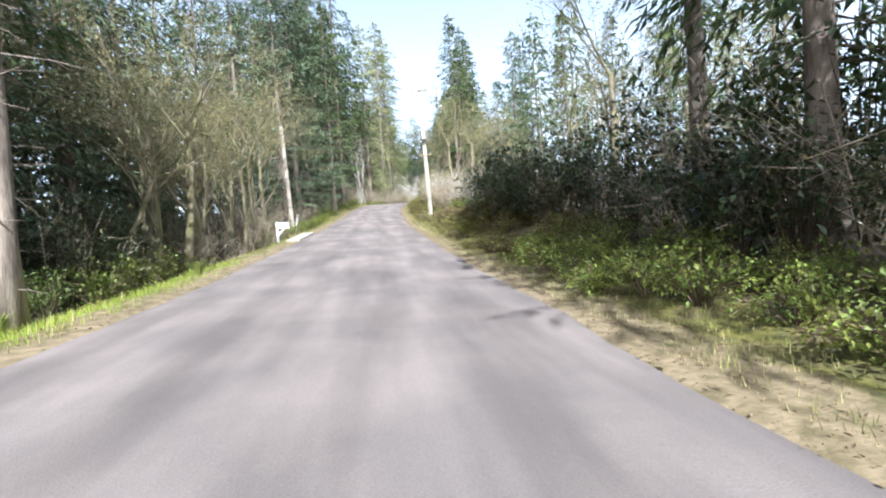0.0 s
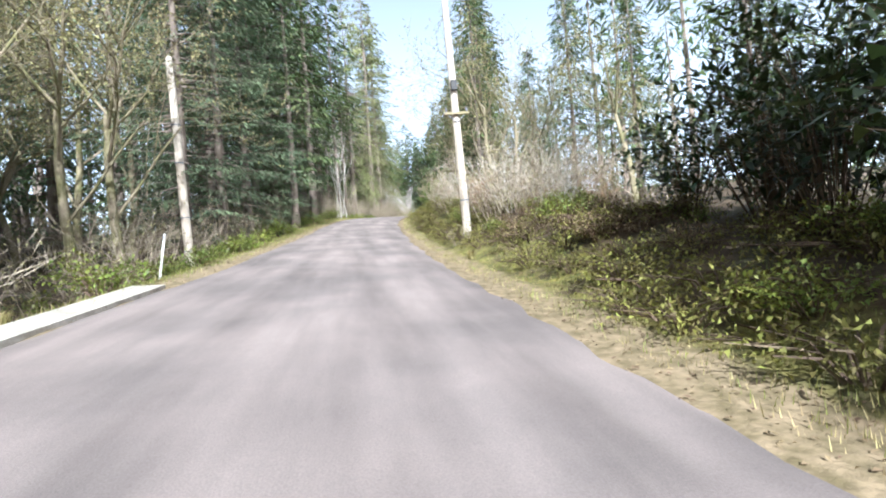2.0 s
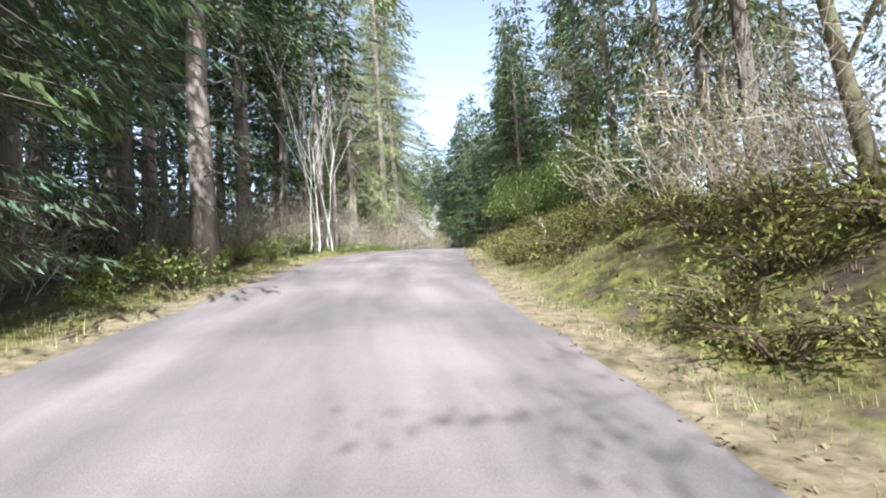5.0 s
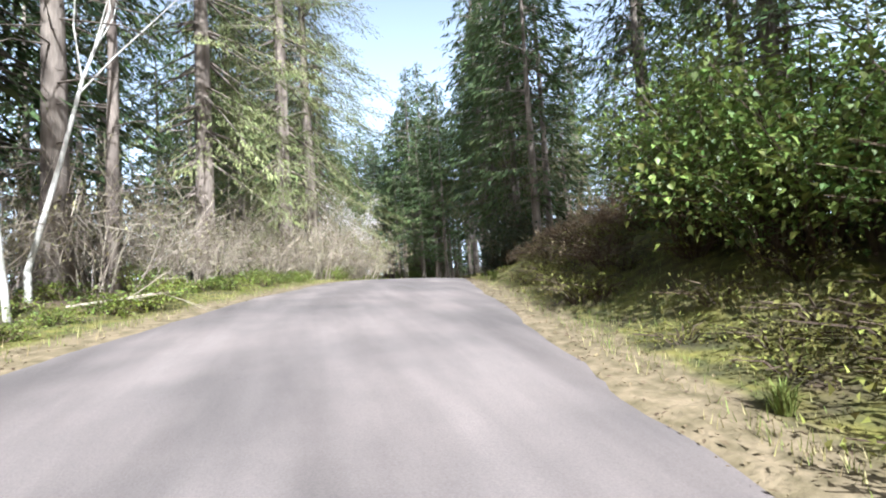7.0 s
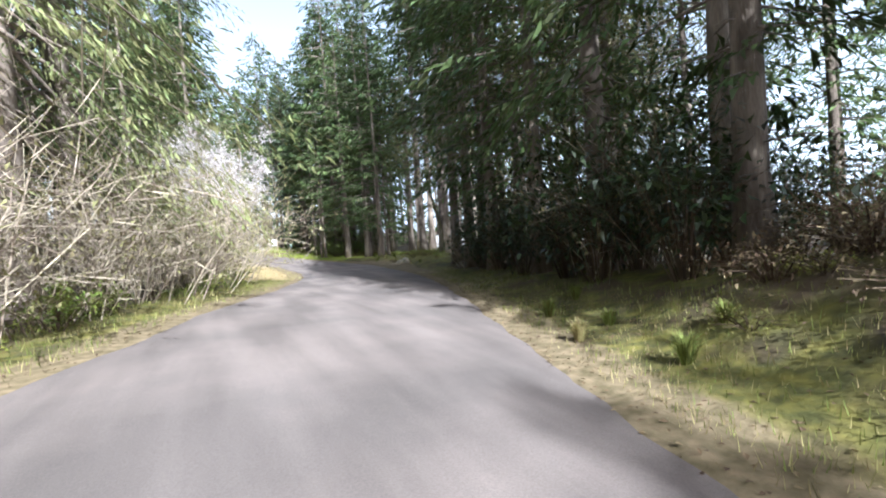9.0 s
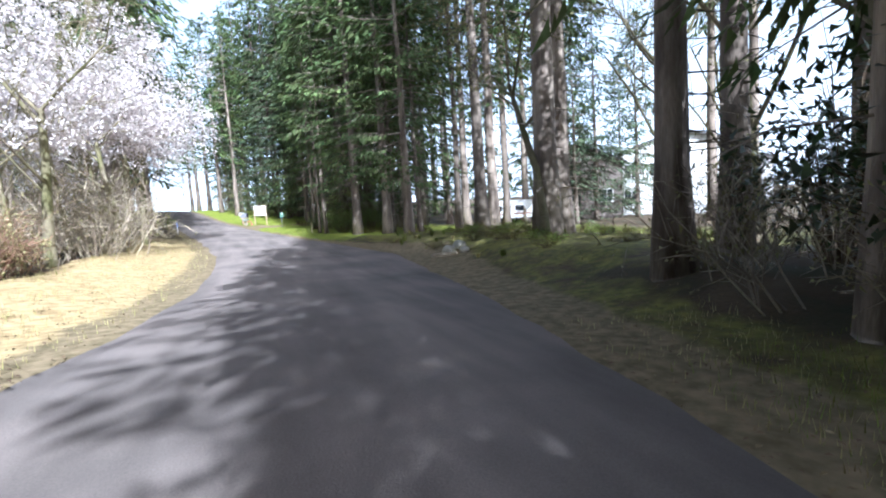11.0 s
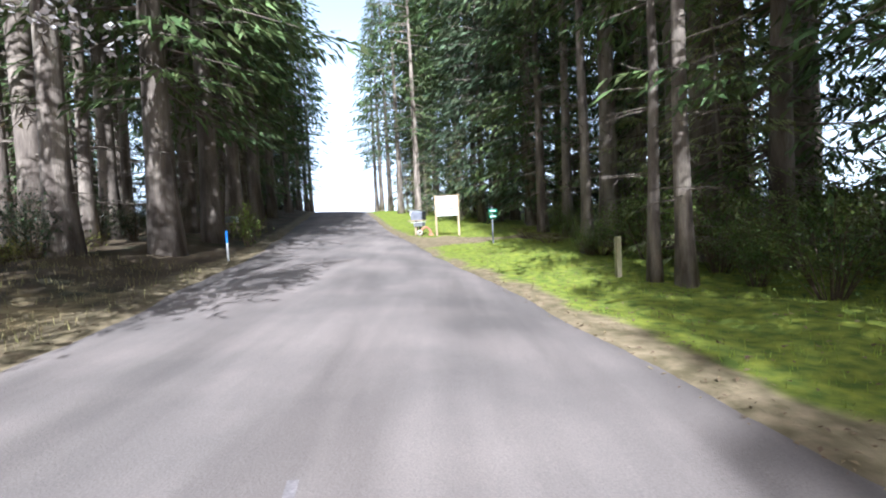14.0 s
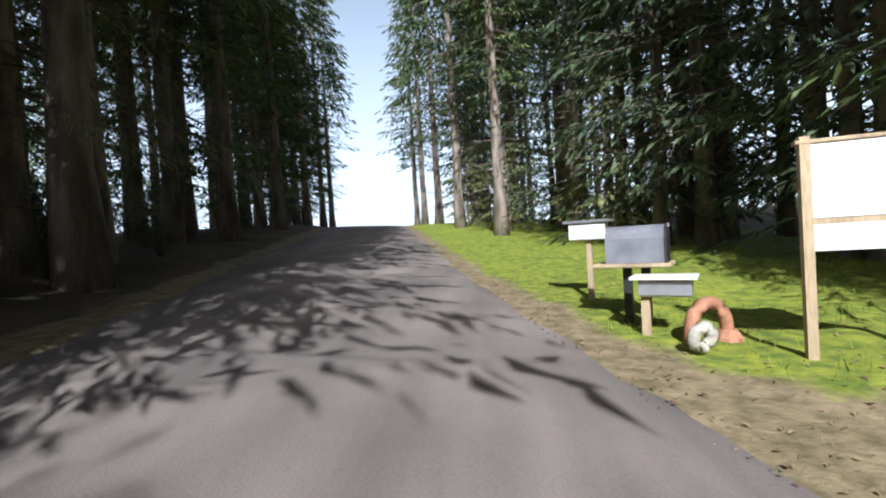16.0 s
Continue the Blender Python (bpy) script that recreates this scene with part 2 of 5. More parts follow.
# The road's line: one station for each second of the drive, with the road's surface height
LINE = [(0.4, -38.4, -3.0), (0.2, -19.2, -2.25), (0.00, 0.00, -1.40), (0.10, 9.40, -0.86), (0.37, 18.99, -0.13), (0.64, 28.72, 0.82), (0.81, 38.50, 1.93), (1.00, 48.30, 3.18),
        (1.64, 58.14, 4.55), (3.08, 67.65, 5.82), (5.18, 76.60, 6.74), (7.88, 85.38, 7.22), (10.98, 94.20, 7.24), (13.86, 103.24, 7.03),
        (15.76, 112.65, 6.82), (16.23, 122.34, 6.82), (15.40, 131.87, 7.07), (13.97, 141.22, 7.40), (12.26, 150.59, 7.86), (10.35, 159.95, 8.45), (8.45, 169.3, 9.2),
        (6.55, 178.6, 10.0), (4.65, 187.9, 10.65), (2.75, 197.2, 10.9), (-1.0, 215.8, 10.2), (-8.6, 253.0, 7.0), (-23.8, 327.4, 0.0)]
CROSSFALL = -0.04                 # the lane and its verges lean down to the right
STATION = [-4, -2] + list(range(0, 22)) + [24, 28, 36]


def spline(values, knots, t):
    """Smooth line through values at knots (cubic Hermite)."""
    values, knots, t = np.array(values, float), np.array(knots, float), np.atleast_1d(np.array(t, float))
    slope = np.gradient(values, knots, axis=0)
    i = np.clip(np.searchsorted(knots, t, "right") - 1, 0, len(knots) - 2)
    h = (knots[i + 1] - knots[i])
    u = ((t - knots[i]) / h)
    sh = (-1,) + (1,) * (values.ndim - 1)
    u, h = u.reshape(sh), h.reshape(sh)
    return (2 * u**3 - 3 * u**2 + 1) * values[i] + (u**3 - 2 * u**2 + u) * h * slope[i] + (3 * u**2 - 2 * u**3) * values[i + 1] + (u**3 - u**2) * h * slope[i + 1]


KS = np.arange(-4, 36.01, 0.05)
AXIS = spline(LINE, STATION, KS)
TAN = np.gradient(AXIS, axis=0)[:, :2]
TAN /= np.linalg.norm(TAN, axis=1)[:, None]


def left_edge(k):
    return np.interp(k, [-4, 0, 1, 2, 3, 4, 5, 6, 7.5, 8.5, 10, 11.5, 12.5, 14, 16, 17, 36], [-4.0, -4.0, -4.0, -4.35, -4.4, -4.1, -3.8, -3.9, -4.3, -3.7, -3.8, -3.35, -3.35, -3.5, -3.6, -3.9, -3.7])


def right_edge(k):
    return np.interp(k, [-4, 0, 1.2, 2.5, 3.5, 4.5, 6, 8, 9.5, 10.5, 11.5, 12.2, 13, 13.6, 14.3, 15, 15.6, 17, 36], [2.5, 2.5, 2.7, 2.25, 1.9, 2.0, 2.0, 1.9, 1.75, 1.95, 2.35, 2.7, 3.6, 3.2, 2.5, 2.5, 2.2, 1.9, 1.9])


def bank_right(k):
    return np.interp(k, [-4, 0, 2, 3, 5, 6.5, 7.4, 8, 9, 9.8, 10.6, 11.4, 12.2, 13.0, 13.7, 14.4, 36], [0.4, 0.5, 0.8, 1.3, 1.8, 1.4, 1.0, 1.6, 1.7, 0.7, 0.35, 0.4, 0.75, 0.75, 0.35, 0.1, 0.1])


def bank_left(k):
    return np.interp(k, [-4, 0, 2.2, 3, 4, 6, 8, 10, 11.5, 13, 14.5, 36], [-0.5, -0.6, -1.1, -1.2, -1.0, 0.2, 0.3, 0.1, 0.1, 0.3, 0.3, 0.2])


def nearest(x, y):
    """Station and offset to the right of the road's line, for arrays of places."""
    x, y = np.atleast_1d(x).astype(float), np.atleast_1d(y).astype(float)
    ks, offs = np.empty(len(x)), np.empty(len(x))
    for i in range(0, len(x), 4000):
        s = slice(i, i + 4000)
        d = (x[s, None] - AXIS[None, :, 0]) ** 2 + (y[s, None] - AXIS[None, :, 1]) ** 2
        j = d.argmin(1)
        ks[s] = KS[j]
        offs[s] = (x[s] - AXIS[j, 0]) * TAN[j, 1] - (y[s] - AXIS[j, 1]) * TAN[j, 0]
    return ks, offs


def smooth01(u):
    u = np.clip(u, 0, 1)
    return u * u * (3 - 2 * u)


def rough_ground(x, y):
    return 0.07 * np.sin(x * 1.3 + 0.7 * np.sin(y * 0.9)) * np.sin(y * 1.1 + 1.3) + 0.05 * np.sin(x * 2.9 + y * 1.7) * np.sin(y * 3.1 - x * 0.8)


def ground_height(k, off, x, y):
    base = np.interp(k, KS, AXIS[:, 2]) + CROSSFALL * np.clip(off, -7, 7)
    le, re = left_edge(k), right_edge(k)
    out_l, out_r = le - off, off - re
    h = np.where(out_r > 0, bank_right(k) * smooth01((out_r - 0.7) / 3.4), np.where(out_l > 0, bank_left(k) * smooth01((out_l - 0.6) / 3.0), 0.0))
    h = h * np.where(out_r > 0, 1 - 0.85 * smooth01((out_r - 6.5) / 5) * smooth01((k - 11.2) / 0.6), 1.0)
    out = np.maximum(out_l, out_r)
    h = h + smooth01((out - 0.9) / 1.5) * rough_ground(x, y)
    return base + h - np.where(out < 0, 0.16 * smooth01((-out - 0.1) / 0.7), 0.0) - 0.015


def place(k, off):
    """World place on the ground at a station and an offset."""
    i = np.interp(k, KS, np.arange(len(KS)))
    ax = np.array([np.interp(k, KS, AXIS[:, c]) for c in range(2)])
    tn = TAN[int(round(i))]
    x, y = ax[0] + off * tn[1], ax[1] - off * tn[0]
    z = ground_height(np.array([k]), np.array([off]), np.array([x]), np.array([y]))[0]
    return float(x), float(y), float(z)


def heading(k):
    """Degrees by which the road's line is turned from +y, anticlockwise."""
    tn = TAN[int(round(np.interp(k, KS, np.arange(len(KS)))))]
    return math.degrees(math.atan2(-tn[0], tn[1]))


# Ground sheet
def spaced(lo, a, b, hi, fine, grow=1.35):
    mid = list(np.arange(a, b + 0.001, fine))
    left, right, step = [], [], fine
    x = a
    while x > lo:
        step *= grow
        x -= step
        left.append(max(x, lo))
    x, step = b, fine
    while x < hi:
        step *= grow
        x += step
        right.append(min(x, hi))
    return np.array(left[::-1] + mid + right)


gx, gy = spaced(-900, -13, 30, 900, 0.6), spaced(-700, -8, 205, 1500, 0.65)
GX, GY = np.meshgrid(gx, gy)
fx, fy = GX.ravel(), GY.ravel()
fk, fo = nearest(fx, fy)
fz = ground_height(fk, fo, fx, fy)
nx, ny = len(gx), len(gy)
quads = [(j * nx + i, j * nx + i + 1, (j + 1) * nx + i + 1, (j + 1) * nx + i) for j in range(ny - 1) for i in range(nx - 1)]
ground = part("ground", np.stack([fx, fy, fz], 1).tolist(), quads, M["soil"], smooth=True)
tagged(ground, "forest floor of brown leaf litter, moss and spring grass", "ground", kind="structure")
# grass covers the lawn, the shaded clearing and a strip along both verges
grassy = 0.55 * smooth01((2.0 - np.minimum(np.abs(fo - right_edge(fk) - 1.0), np.abs(fo - left_edge(fk) + 1.0))) / 1.0) * (fk < 12.5)
grassy = np.maximum(grassy, 0.6 * smooth01((fk - 11.5) / 0.5) * smooth01((14.4 - fk) / 0.5) * smooth01((fo - 4) / 1.5) * smooth01((24 - fo) / 6))
grassy = np.maximum(grassy, (0.25 + 0.33 * smooth01((fk - 4.8) / 0.8)) * smooth01((fo - 3) / 2) * smooth01((12 - fo) / 3) * (fk < 11))
lawn = smooth01((fk - 13.6) / 0.8) * smooth01((fo - 1.5) / 1.0) * smooth01((20 - fo) / 8)
lawn = np.maximum(lawn, 0.8 * smooth01((1.7 - fk) / 0.6) * smooth01((-3.0 - fo) / 1.0) * smooth01((fo + 9) / 1.5))
straw = smooth01((fk - 11.3) / 0.4) * smooth01((15.6 - fk) / 1.6) * smooth01((-2.8 - fo) / 0.5) * smooth01((fo + 8.5) / 1.5)


def driveway(k, off):
    """How far a place lies on the gravel track that joins by the letterboxes."""
    half = 0.12 + 0.2 * np.exp(-np.maximum(off - 2.4, 0) / 1.4)
    return smooth01((half - np.abs(k - 16.12)) / 0.1 + 0.5) * smooth01((off - 1.6) / 0.5) * smooth01((26 - off) / 3)


ga = ground.data.attributes.new("grass_cover", "FLOAT", "POINT")
ga.data.foreach_set("value", grassy.astype(np.float32))
va = ground.data.attributes.new("verge_cover", "FLOAT", "POINT")
vw = np.interp(fk, [0, 2.5, 4, 10, 12, 13, 14, 15.6, 16.3, 17, 26], [1.5, 1.4, 1.3, 1.2, 1.8, 3.0, 1.2, 0.7, 1.2, 1.0, 0.8])
verge = np.maximum(smooth01((vw - np.abs(fo - right_edge(fk))) / 0.9), smooth01((1.1 - np.abs(fo - left_edge(fk))) / 0.7))
verge = np.maximum(verge, driveway(fk, fo))
va.data.foreach_set("value", verge.astype(np.float32))
la = ground.data.attributes.new("lawn_cover", "FLOAT", "POINT")
la.data.foreach_set("value", lawn.astype(np.float32))
sa = ground.data.attributes.new("straw_cover", "FLOAT", "POINT")
sa.data.foreach_set("value", straw.astype(np.float32))


def cover_ground(m):
    """Lays grass and straw, by the mesh's cover attributes with ragged borders, over the soil."""
    nt = m.node_tree
    n, l = nt.nodes, nt.links
    b = n["Principled BSDF"]
    current = b.inputs["Base Color"].links[0].from_socket
    co = n.new("ShaderNodeTexCoord")
    for attr, lo, hi in (("grass_cover", (0.1, 0.1, 0.03), (0.25, 0.22, 0.05)), ("lawn_cover", (0.11, 0.15, 0.02), (0.29, 0.31, 0.035)), ("straw_cover", (0.3, 0.21, 0.1), (0.5, 0.39, 0.2)), ("verge_cover", (0.14, 0.11, 0.055), (0.29, 0.22, 0.13))):
        a = n.new("ShaderNodeAttribute")
        a.attribute_name = attr
        t1 = n.new("ShaderNodeTexNoise")
        t1.inputs["Scale"].default_value, t1.inputs["Detail"].default_value = 1.6, 8
        t2 = n.new("ShaderNodeTexNoise")
        t2.inputs["Scale"].default_value, t2.inputs["Detail"].default_value = 5.0, 6
        l.new(co.outputs["Object"], t1.inputs["Vector"]), l.new(co.outputs["Object"], t2.inputs["Vector"])
        s = n.new("ShaderNodeMath")
        s.operation = "ADD"
        l.new(a.outputs["Fac"], s.inputs[0]), l.new(t1.outputs["Fac"], s.inputs[1])
        r = n.new("ShaderNodeMapRange")
        r.inputs["From Min"].default_value, r.inputs["From Max"].default_value = 0.85, 1.15
        l.new(s.outputs["Value"], r.inputs["Value"])
        c = n.new("ShaderNodeValToRGB")
        c.color_ramp.elements[0].position, c.color_ramp.elements[1].position = 0.35, 0.68
        c.color_ramp.elements[0].color, c.color_ramp.elements[1].color = (*lo, 1), (*hi, 1)
        l.new(t2.outputs["Fac"], c.inputs["Fac"])
        mix = n.new("ShaderNodeMix")
        mix.data_type = "RGBA"
        l.new(r.outputs["Result"], mix.inputs["Factor"])
        l.new(current, mix.inputs["A"]), l.new(c.outputs["Color"], mix.inputs["B"])
        current = mix.outputs["Result"]
    l.new(current, b.inputs["Base Color"])


cover_ground(M["soil"])

# Road and its verges
def ribbon(name, k0, k1, lo, hi, lift, mat, steps, label, category, crown=0.0, edge=0.0, seed=1):
    """A strip along the road between two offset functions, with ragged edges."""
    rnd = np.random.RandomState(seed)
    ks = np.arange(k0, k1 + 0.001, 0.06)
    rag = lambda: np.convolve(rnd.normal(0, edge, len(ks) + 4), np.ones(5) / 5, "valid") * 2 if edge else np.zeros(len(ks))
    a, b = lo(ks) + rag(), hi(ks) + rag()
    ax = np.stack([np.interp(ks, KS, AXIS[:, c]) for c in range(3)], 1)
    tn = np.stack([np.interp(ks, KS, TAN[:, c]) for c in range(2)], 1)
    v = []
    for i in range(len(ks)):
        for s in range(steps + 1):
            u = s / steps
            o = a[i] + (b[i] - a[i]) * u
            x, y = ax[i, 0] + o * tn[i, 1], ax[i, 1] - o * tn[i, 0]
            if crown:
                z = ax[i, 2] + CROSSFALL * o + crown * (1 - (2 * u - 1) ** 2)
                if s in (0, steps):
                    z -= 0.04
            else:
                z = float(ground_height(np.array([ks[i]]), np.array([o]), np.array([x]), np.array([y]))[0]) + lift
                if s in (0, steps):
                    z -= 0.04
            v.append((x, y, z))
    w = steps + 1
    f = [(i * w + s, i * w + s + 1, (i + 1) * w + s + 1, (i + 1) * w + s) for i in range(len(ks) - 1) for s in range(steps)]
    return tagged(part(name, v, f, M[mat], smooth=True), label, category, kind="structure")


road = ribbon("road", -4, 30, left_edge, right_edge, 0.0, "asphalt", 24, "narrow weathered grey asphalt lane without markings", "road", crown=0.05, edge=0.06)
# wheel tracks worn paler and streaks along the lane
wear = road.data.attributes.new("wheel_track", "FLOAT", "POINT")
rp = np.array([v.co for v in road.data.vertices])
rk, ro_ = nearest(rp[:, 0], rp[:, 1])
track = sum(np.exp(-((ro_ - o) / 0.38) ** 2) for o in (-2.5, -1.0, 0.55)) * 0.5 + 0.0
wear.data.foreach_set("value", track.astype(np.float32))
nt = M["asphalt"].node_tree
ra = nt.nodes.new("ShaderNodeAttribute")
ra.attribute_name = "wheel_track"
rt = nt.nodes.new("ShaderNodeTexNoise")
rt.inputs["Scale"].default_value, rt.inputs["Detail"].default_value = 1.1, 6
rc = nt.nodes.new("ShaderNodeTexCoord")
rm = nt.nodes.new("ShaderNodeMapping")
rm.inputs["Scale"].default_value = (1.6, 0.22, 1)
nt.links.new(rc.outputs["Object"], rm.inputs["Vector"]), nt.links.new(rm.outputs["Vector"], rt.inputs["Vector"])
rr = nt.nodes.new("ShaderNodeMapRange")
rr.inputs["From Min"].default_value, rr.inputs["From Max"].default_value = 0.35, 0.65
rr.inputs["To Min"].default_value, rr.inputs["To Max"].default_value = 0.78, 1.12
nt.links.new(rt.outputs["Fac"], rr.inputs["Value"])
rw = nt.nodes.new("ShaderNodeMath")
rw.operation = "MULTIPLY_ADD"
rw.inputs[1].default_value = 0.3
nt.links.new(ra.outputs["Fac"], rw.inputs[0]), nt.links.new(rr.outputs["Result"], rw.inputs[2])
rv = nt.nodes.new("ShaderNodeHueSaturation")
rb = nt.nodes["Principled BSDF"].inputs["Base Color"]
nt.links.new(rb.links[0].from_socket, rv.inputs["Color"]), nt.links.new(rw.outputs["Value"], rv.inputs["Value"])
nt.links.new(rv.outputs["Color"], rb)


# Trees
def fir(seed, height, clear, radius, girth, mat, sprays=22, whorl=0.5, droop=0.5, boughs=1, spray=1.0, fine=13.0, rich=2.0):
    """A conifer: flared trunk, whorls of arching boughs with side twigs and hanging sprays of needles, finest on the lower boughs."""
    rnd = random.Random(seed)
    tree = new("fir_tree")
    t = Soup()
    n = 9
    bend = [(0.0, 0.0)]
    for i in range(n):
        bend.append((bend[-1][0] + rnd.uniform(-0.06, 0.06), bend[-1][1] + rnd.uniform(-0.06, 0.06)))
    line = [(bend[i][0], bend[i][1], -0.3 + (height + 0.3) * (i / n) ** 1.15) for i in range(n + 1)]
    radii = [girth * (1.35 if i == 0 else 1) * max(0.03, 1 - max(0.0, p[2] / height) ** 0.9) for i, p in enumerate(line)]
    t.tube(line, radii, 10)
    # dead snags below the crown, some forked
    for _ in range(int(clear * 2.6)):
        z = rnd.uniform(1.2, clear + 1)
        w = rnd.uniform(0, 6.28)
        l = rnd.uniform(0.5, 2.2)
        a, b = math.cos(w), math.sin(w)
        end = (a * l, b * l, z - rnd.uniform(0, 0.5))
        t.tube([(0, 0, z), (a * l * 0.6, b * l * 0.6, z - 0.05), end], [0.03, 0.018, 0.005], 3, False)
        if l > 1.2:
            t.tube([(a * l * 0.6, b * l * 0.6, z - 0.05), (a * l * 0.9 - b * 0.4, b * l * 0.9 + a * 0.4, z - rnd.uniform(0.0, 0.4))], [0.012, 0.004], 3, False)
    c = Soup()
    z = clear
    while z < height - 0.3:
        u = (z - clear) / (height - clear)
        reach = radius * min(1.0, 0.55 + u * 3.5) * (1 - u) ** 0.75 + 0.35
        near = z < fine
        for _ in range(rnd.choice((3, 4, 4, 5))):
            w = rnd.uniform(0, 6.283)
            l = reach * rnd.uniform(0.55, 1.12)
            out = Vector((math.cos(w), math.sin(w), 0))
            rise = 0.25 * u - droop * (1 - u) * rnd.uniform(0.3, 0.8)
            pts = []
            z0 = z + rnd.uniform(-0.25, 0.25)
            for s in range(4):
                q = s / 3
                pts.append(out * (l * q) + Vector((0, 0, z0 + l * (rise * q - 0.22 * droop * q * q + 0.1 * q ** 3))))
            if boughs and (near or rnd.random() < 0.5):
                t.tube([pts[0], pts[3]] if boughs == 1 and not near else [pts[0], pts[1], pts[3]], [0.03 + 0.01 * l, 0.005] if boughs == 1 and not near else [0.032 + 0.01 * l, 0.022, 0.005], 3, False)
            side = Vector((-out.y, out.x, 0))
            count = int(2.2 * sprays * (0.35 + 0.65 * l / radius) * (rich if near else 1.0))
            shrink = 1.0 / math.sqrt(rich) * 0.94 if near else 1.0
            # side twigs, each a row of hanging sprays
            per = 6 if near else 4
            rows = max(2, count // per)
            for r in range(rows):
                q = 0.16 + 0.84 * ((r + rnd.uniform(0.1, 0.9)) / rows) ** 0.85
                i = min(2, int(q * 3))
                p = pts[i].lerp(pts[i + 1], q * 3 - i)
                sgn = 1 if r % 2 else -1
                twig = (out * rnd.uniform(0.45, 0.8) + side * sgn * rnd.uniform(0.5, 1.0) * (1.2 - q) + Vector((0, 0, rnd.uniform(-0.3, 0.02)))).normalized()
                length = l * rnd.uniform(0.22, 0.42) * (1.15 - 0.6 * q) + 0.15
                for e in range(per):
                    f = (e + rnd.uniform(0.0, 0.9)) / per
                    d = (twig * rnd.uniform(0.4, 1.0) + side * rnd.uniform(-0.45, 0.45) + Vector((0, 0, -rnd.uniform(0.1, 0.85) * (0.5 + droop * 0.6)))).normalized()
                    size = rnd.uniform(0.4, 0.85) * (0.52 + 0.07 * l) * spray * shrink
                    up = (Vector((0, 0, 1)) + Vector((rnd.uniform(-.7, .7), rnd.uniform(-.7, .7), 0))).normalized()
                    c.spike(p + twig * (length * f) - Vector((0, 0, 0.16 * length * f * f)), d * size, size * rnd.uniform(0.1, 0.19) * (0.75 if rich > 3 and near else 1.0), up)
        z += whorl * rnd.uniform(0.75, 1.3) * (1.15 - 0.55 * u)
    for i in range(18):
        w = rnd.uniform(0, 6.28)
        c.leaf((0, 0, height - rnd.uniform(0, 1.2)), Vector((math.cos(w) * 0.3, math.sin(w) * 0.3, rnd.uniform(0.1, 0.6))), 0.07, Vector((0, 0, 1)))
    add(t, "trunk", "bark", tree, smooth=True)
    tagged(add(c, "crown", mat, tree), kind="stuff")
    return tree


def grow(s, tips, rnd, p, d, length, radius, level, levels, split, spread, upward):
    """Recursive limbs as bent tubes; collects the tips."""
    n = (3 if level < 2 else 2) if level < levels else 1
    pts = [Vector(p)]
    d = Vector(d).normalized()
    for i in range(n):
        d = (d + Vector((rnd.uniform(-1, 1), rnd.uniform(-1, 1), rnd.uniform(-1, 1))) * 0.16 + Vector((0, 0, upward))).normalized()
        pts.append(pts[-1] + d * length / n)
    end = radius * (0.55 if level < levels else 0.3)
    if level == levels:
        s.spike(pts[0], pts[-1] - pts[0], max(radius * 1.5, 0.008), Vector((rnd.uniform(-1, 1), rnd.uniform(-1, 1), rnd.uniform(-1, 1))).normalized())
        tips.append((pts[-1], d))
        return
    s.tube(pts, [radius + (end - radius) * i / n for i in range(n + 1)], (7, 5, 4, 3, 3)[min(level, 4)], False)
    for i in range(split[level]):
        q = rnd.uniform(0.3, 1.0) if i else 1.0
        a = min(n - 1, int(q * n))
        start = pts[a].lerp(pts[a + 1], q * n - a) if q < 1 else pts[-1]
        w = rnd.uniform(0, 6.283)
        o = d.orthogonal().normalized()
        o = (Matrix.Rotation(w, 3, d) @ o)
        nd = d * math.cos(spread) + o * math.sin(spread * rnd.uniform(0.6, 1.3))
        grow(s, tips, rnd, start, nd, length * rnd.uniform(0.5, 0.78), max(end * rnd.uniform(0.45, 0.85), 0.006), level + 1, levels, split, spread, upward)


def bare_tree(seed, height, girth, wood="bare", bud="bud", buds=3, bud_size=0.1, lean=(0, 0), levels=4, split=(5, 4, 4, 5), spread=0.75, name="bare_tree", crown="bud_cover", clear=0.42):
    rnd = random.Random(seed)
    tree = new(name)
    s, tips = Soup(), []
    s.tube([(0, 0, -0.3), (0.02, 0, 0.15), (0.05, 0.03, 0.6)], [girth * 1.5, girth * 1.12, girth], 8)
    grow(s, tips, rnd, (0.05, 0.03, 0.6), (lean[0], lean[1], 1), height * clear, girth, 0, levels, split, spread, 0.08)
    add(s, "trunk", wood, tree, smooth=True)
    if buds:
        c = Soup()
        for p, d in tips:
            for _ in range(buds):
                v = Vector((rnd.gauss(0, 1), rnd.gauss(0, 1), rnd.gauss(0, 1))).normalized()
                (c.leaf if crown == "blossom" else c.spike)(p + d * rnd.uniform(-0.9, 0.1) + v * rnd.uniform(0, 0.12), v * bud_size * rnd.uniform(0.6, 1.5), bud_size * 0.4, Vector((rnd.uniform(-1, 1), rnd.uniform(-1, 1), 1)).normalized())
        tagged(add(c, crown, bud, tree), kind="stuff")
    return tree


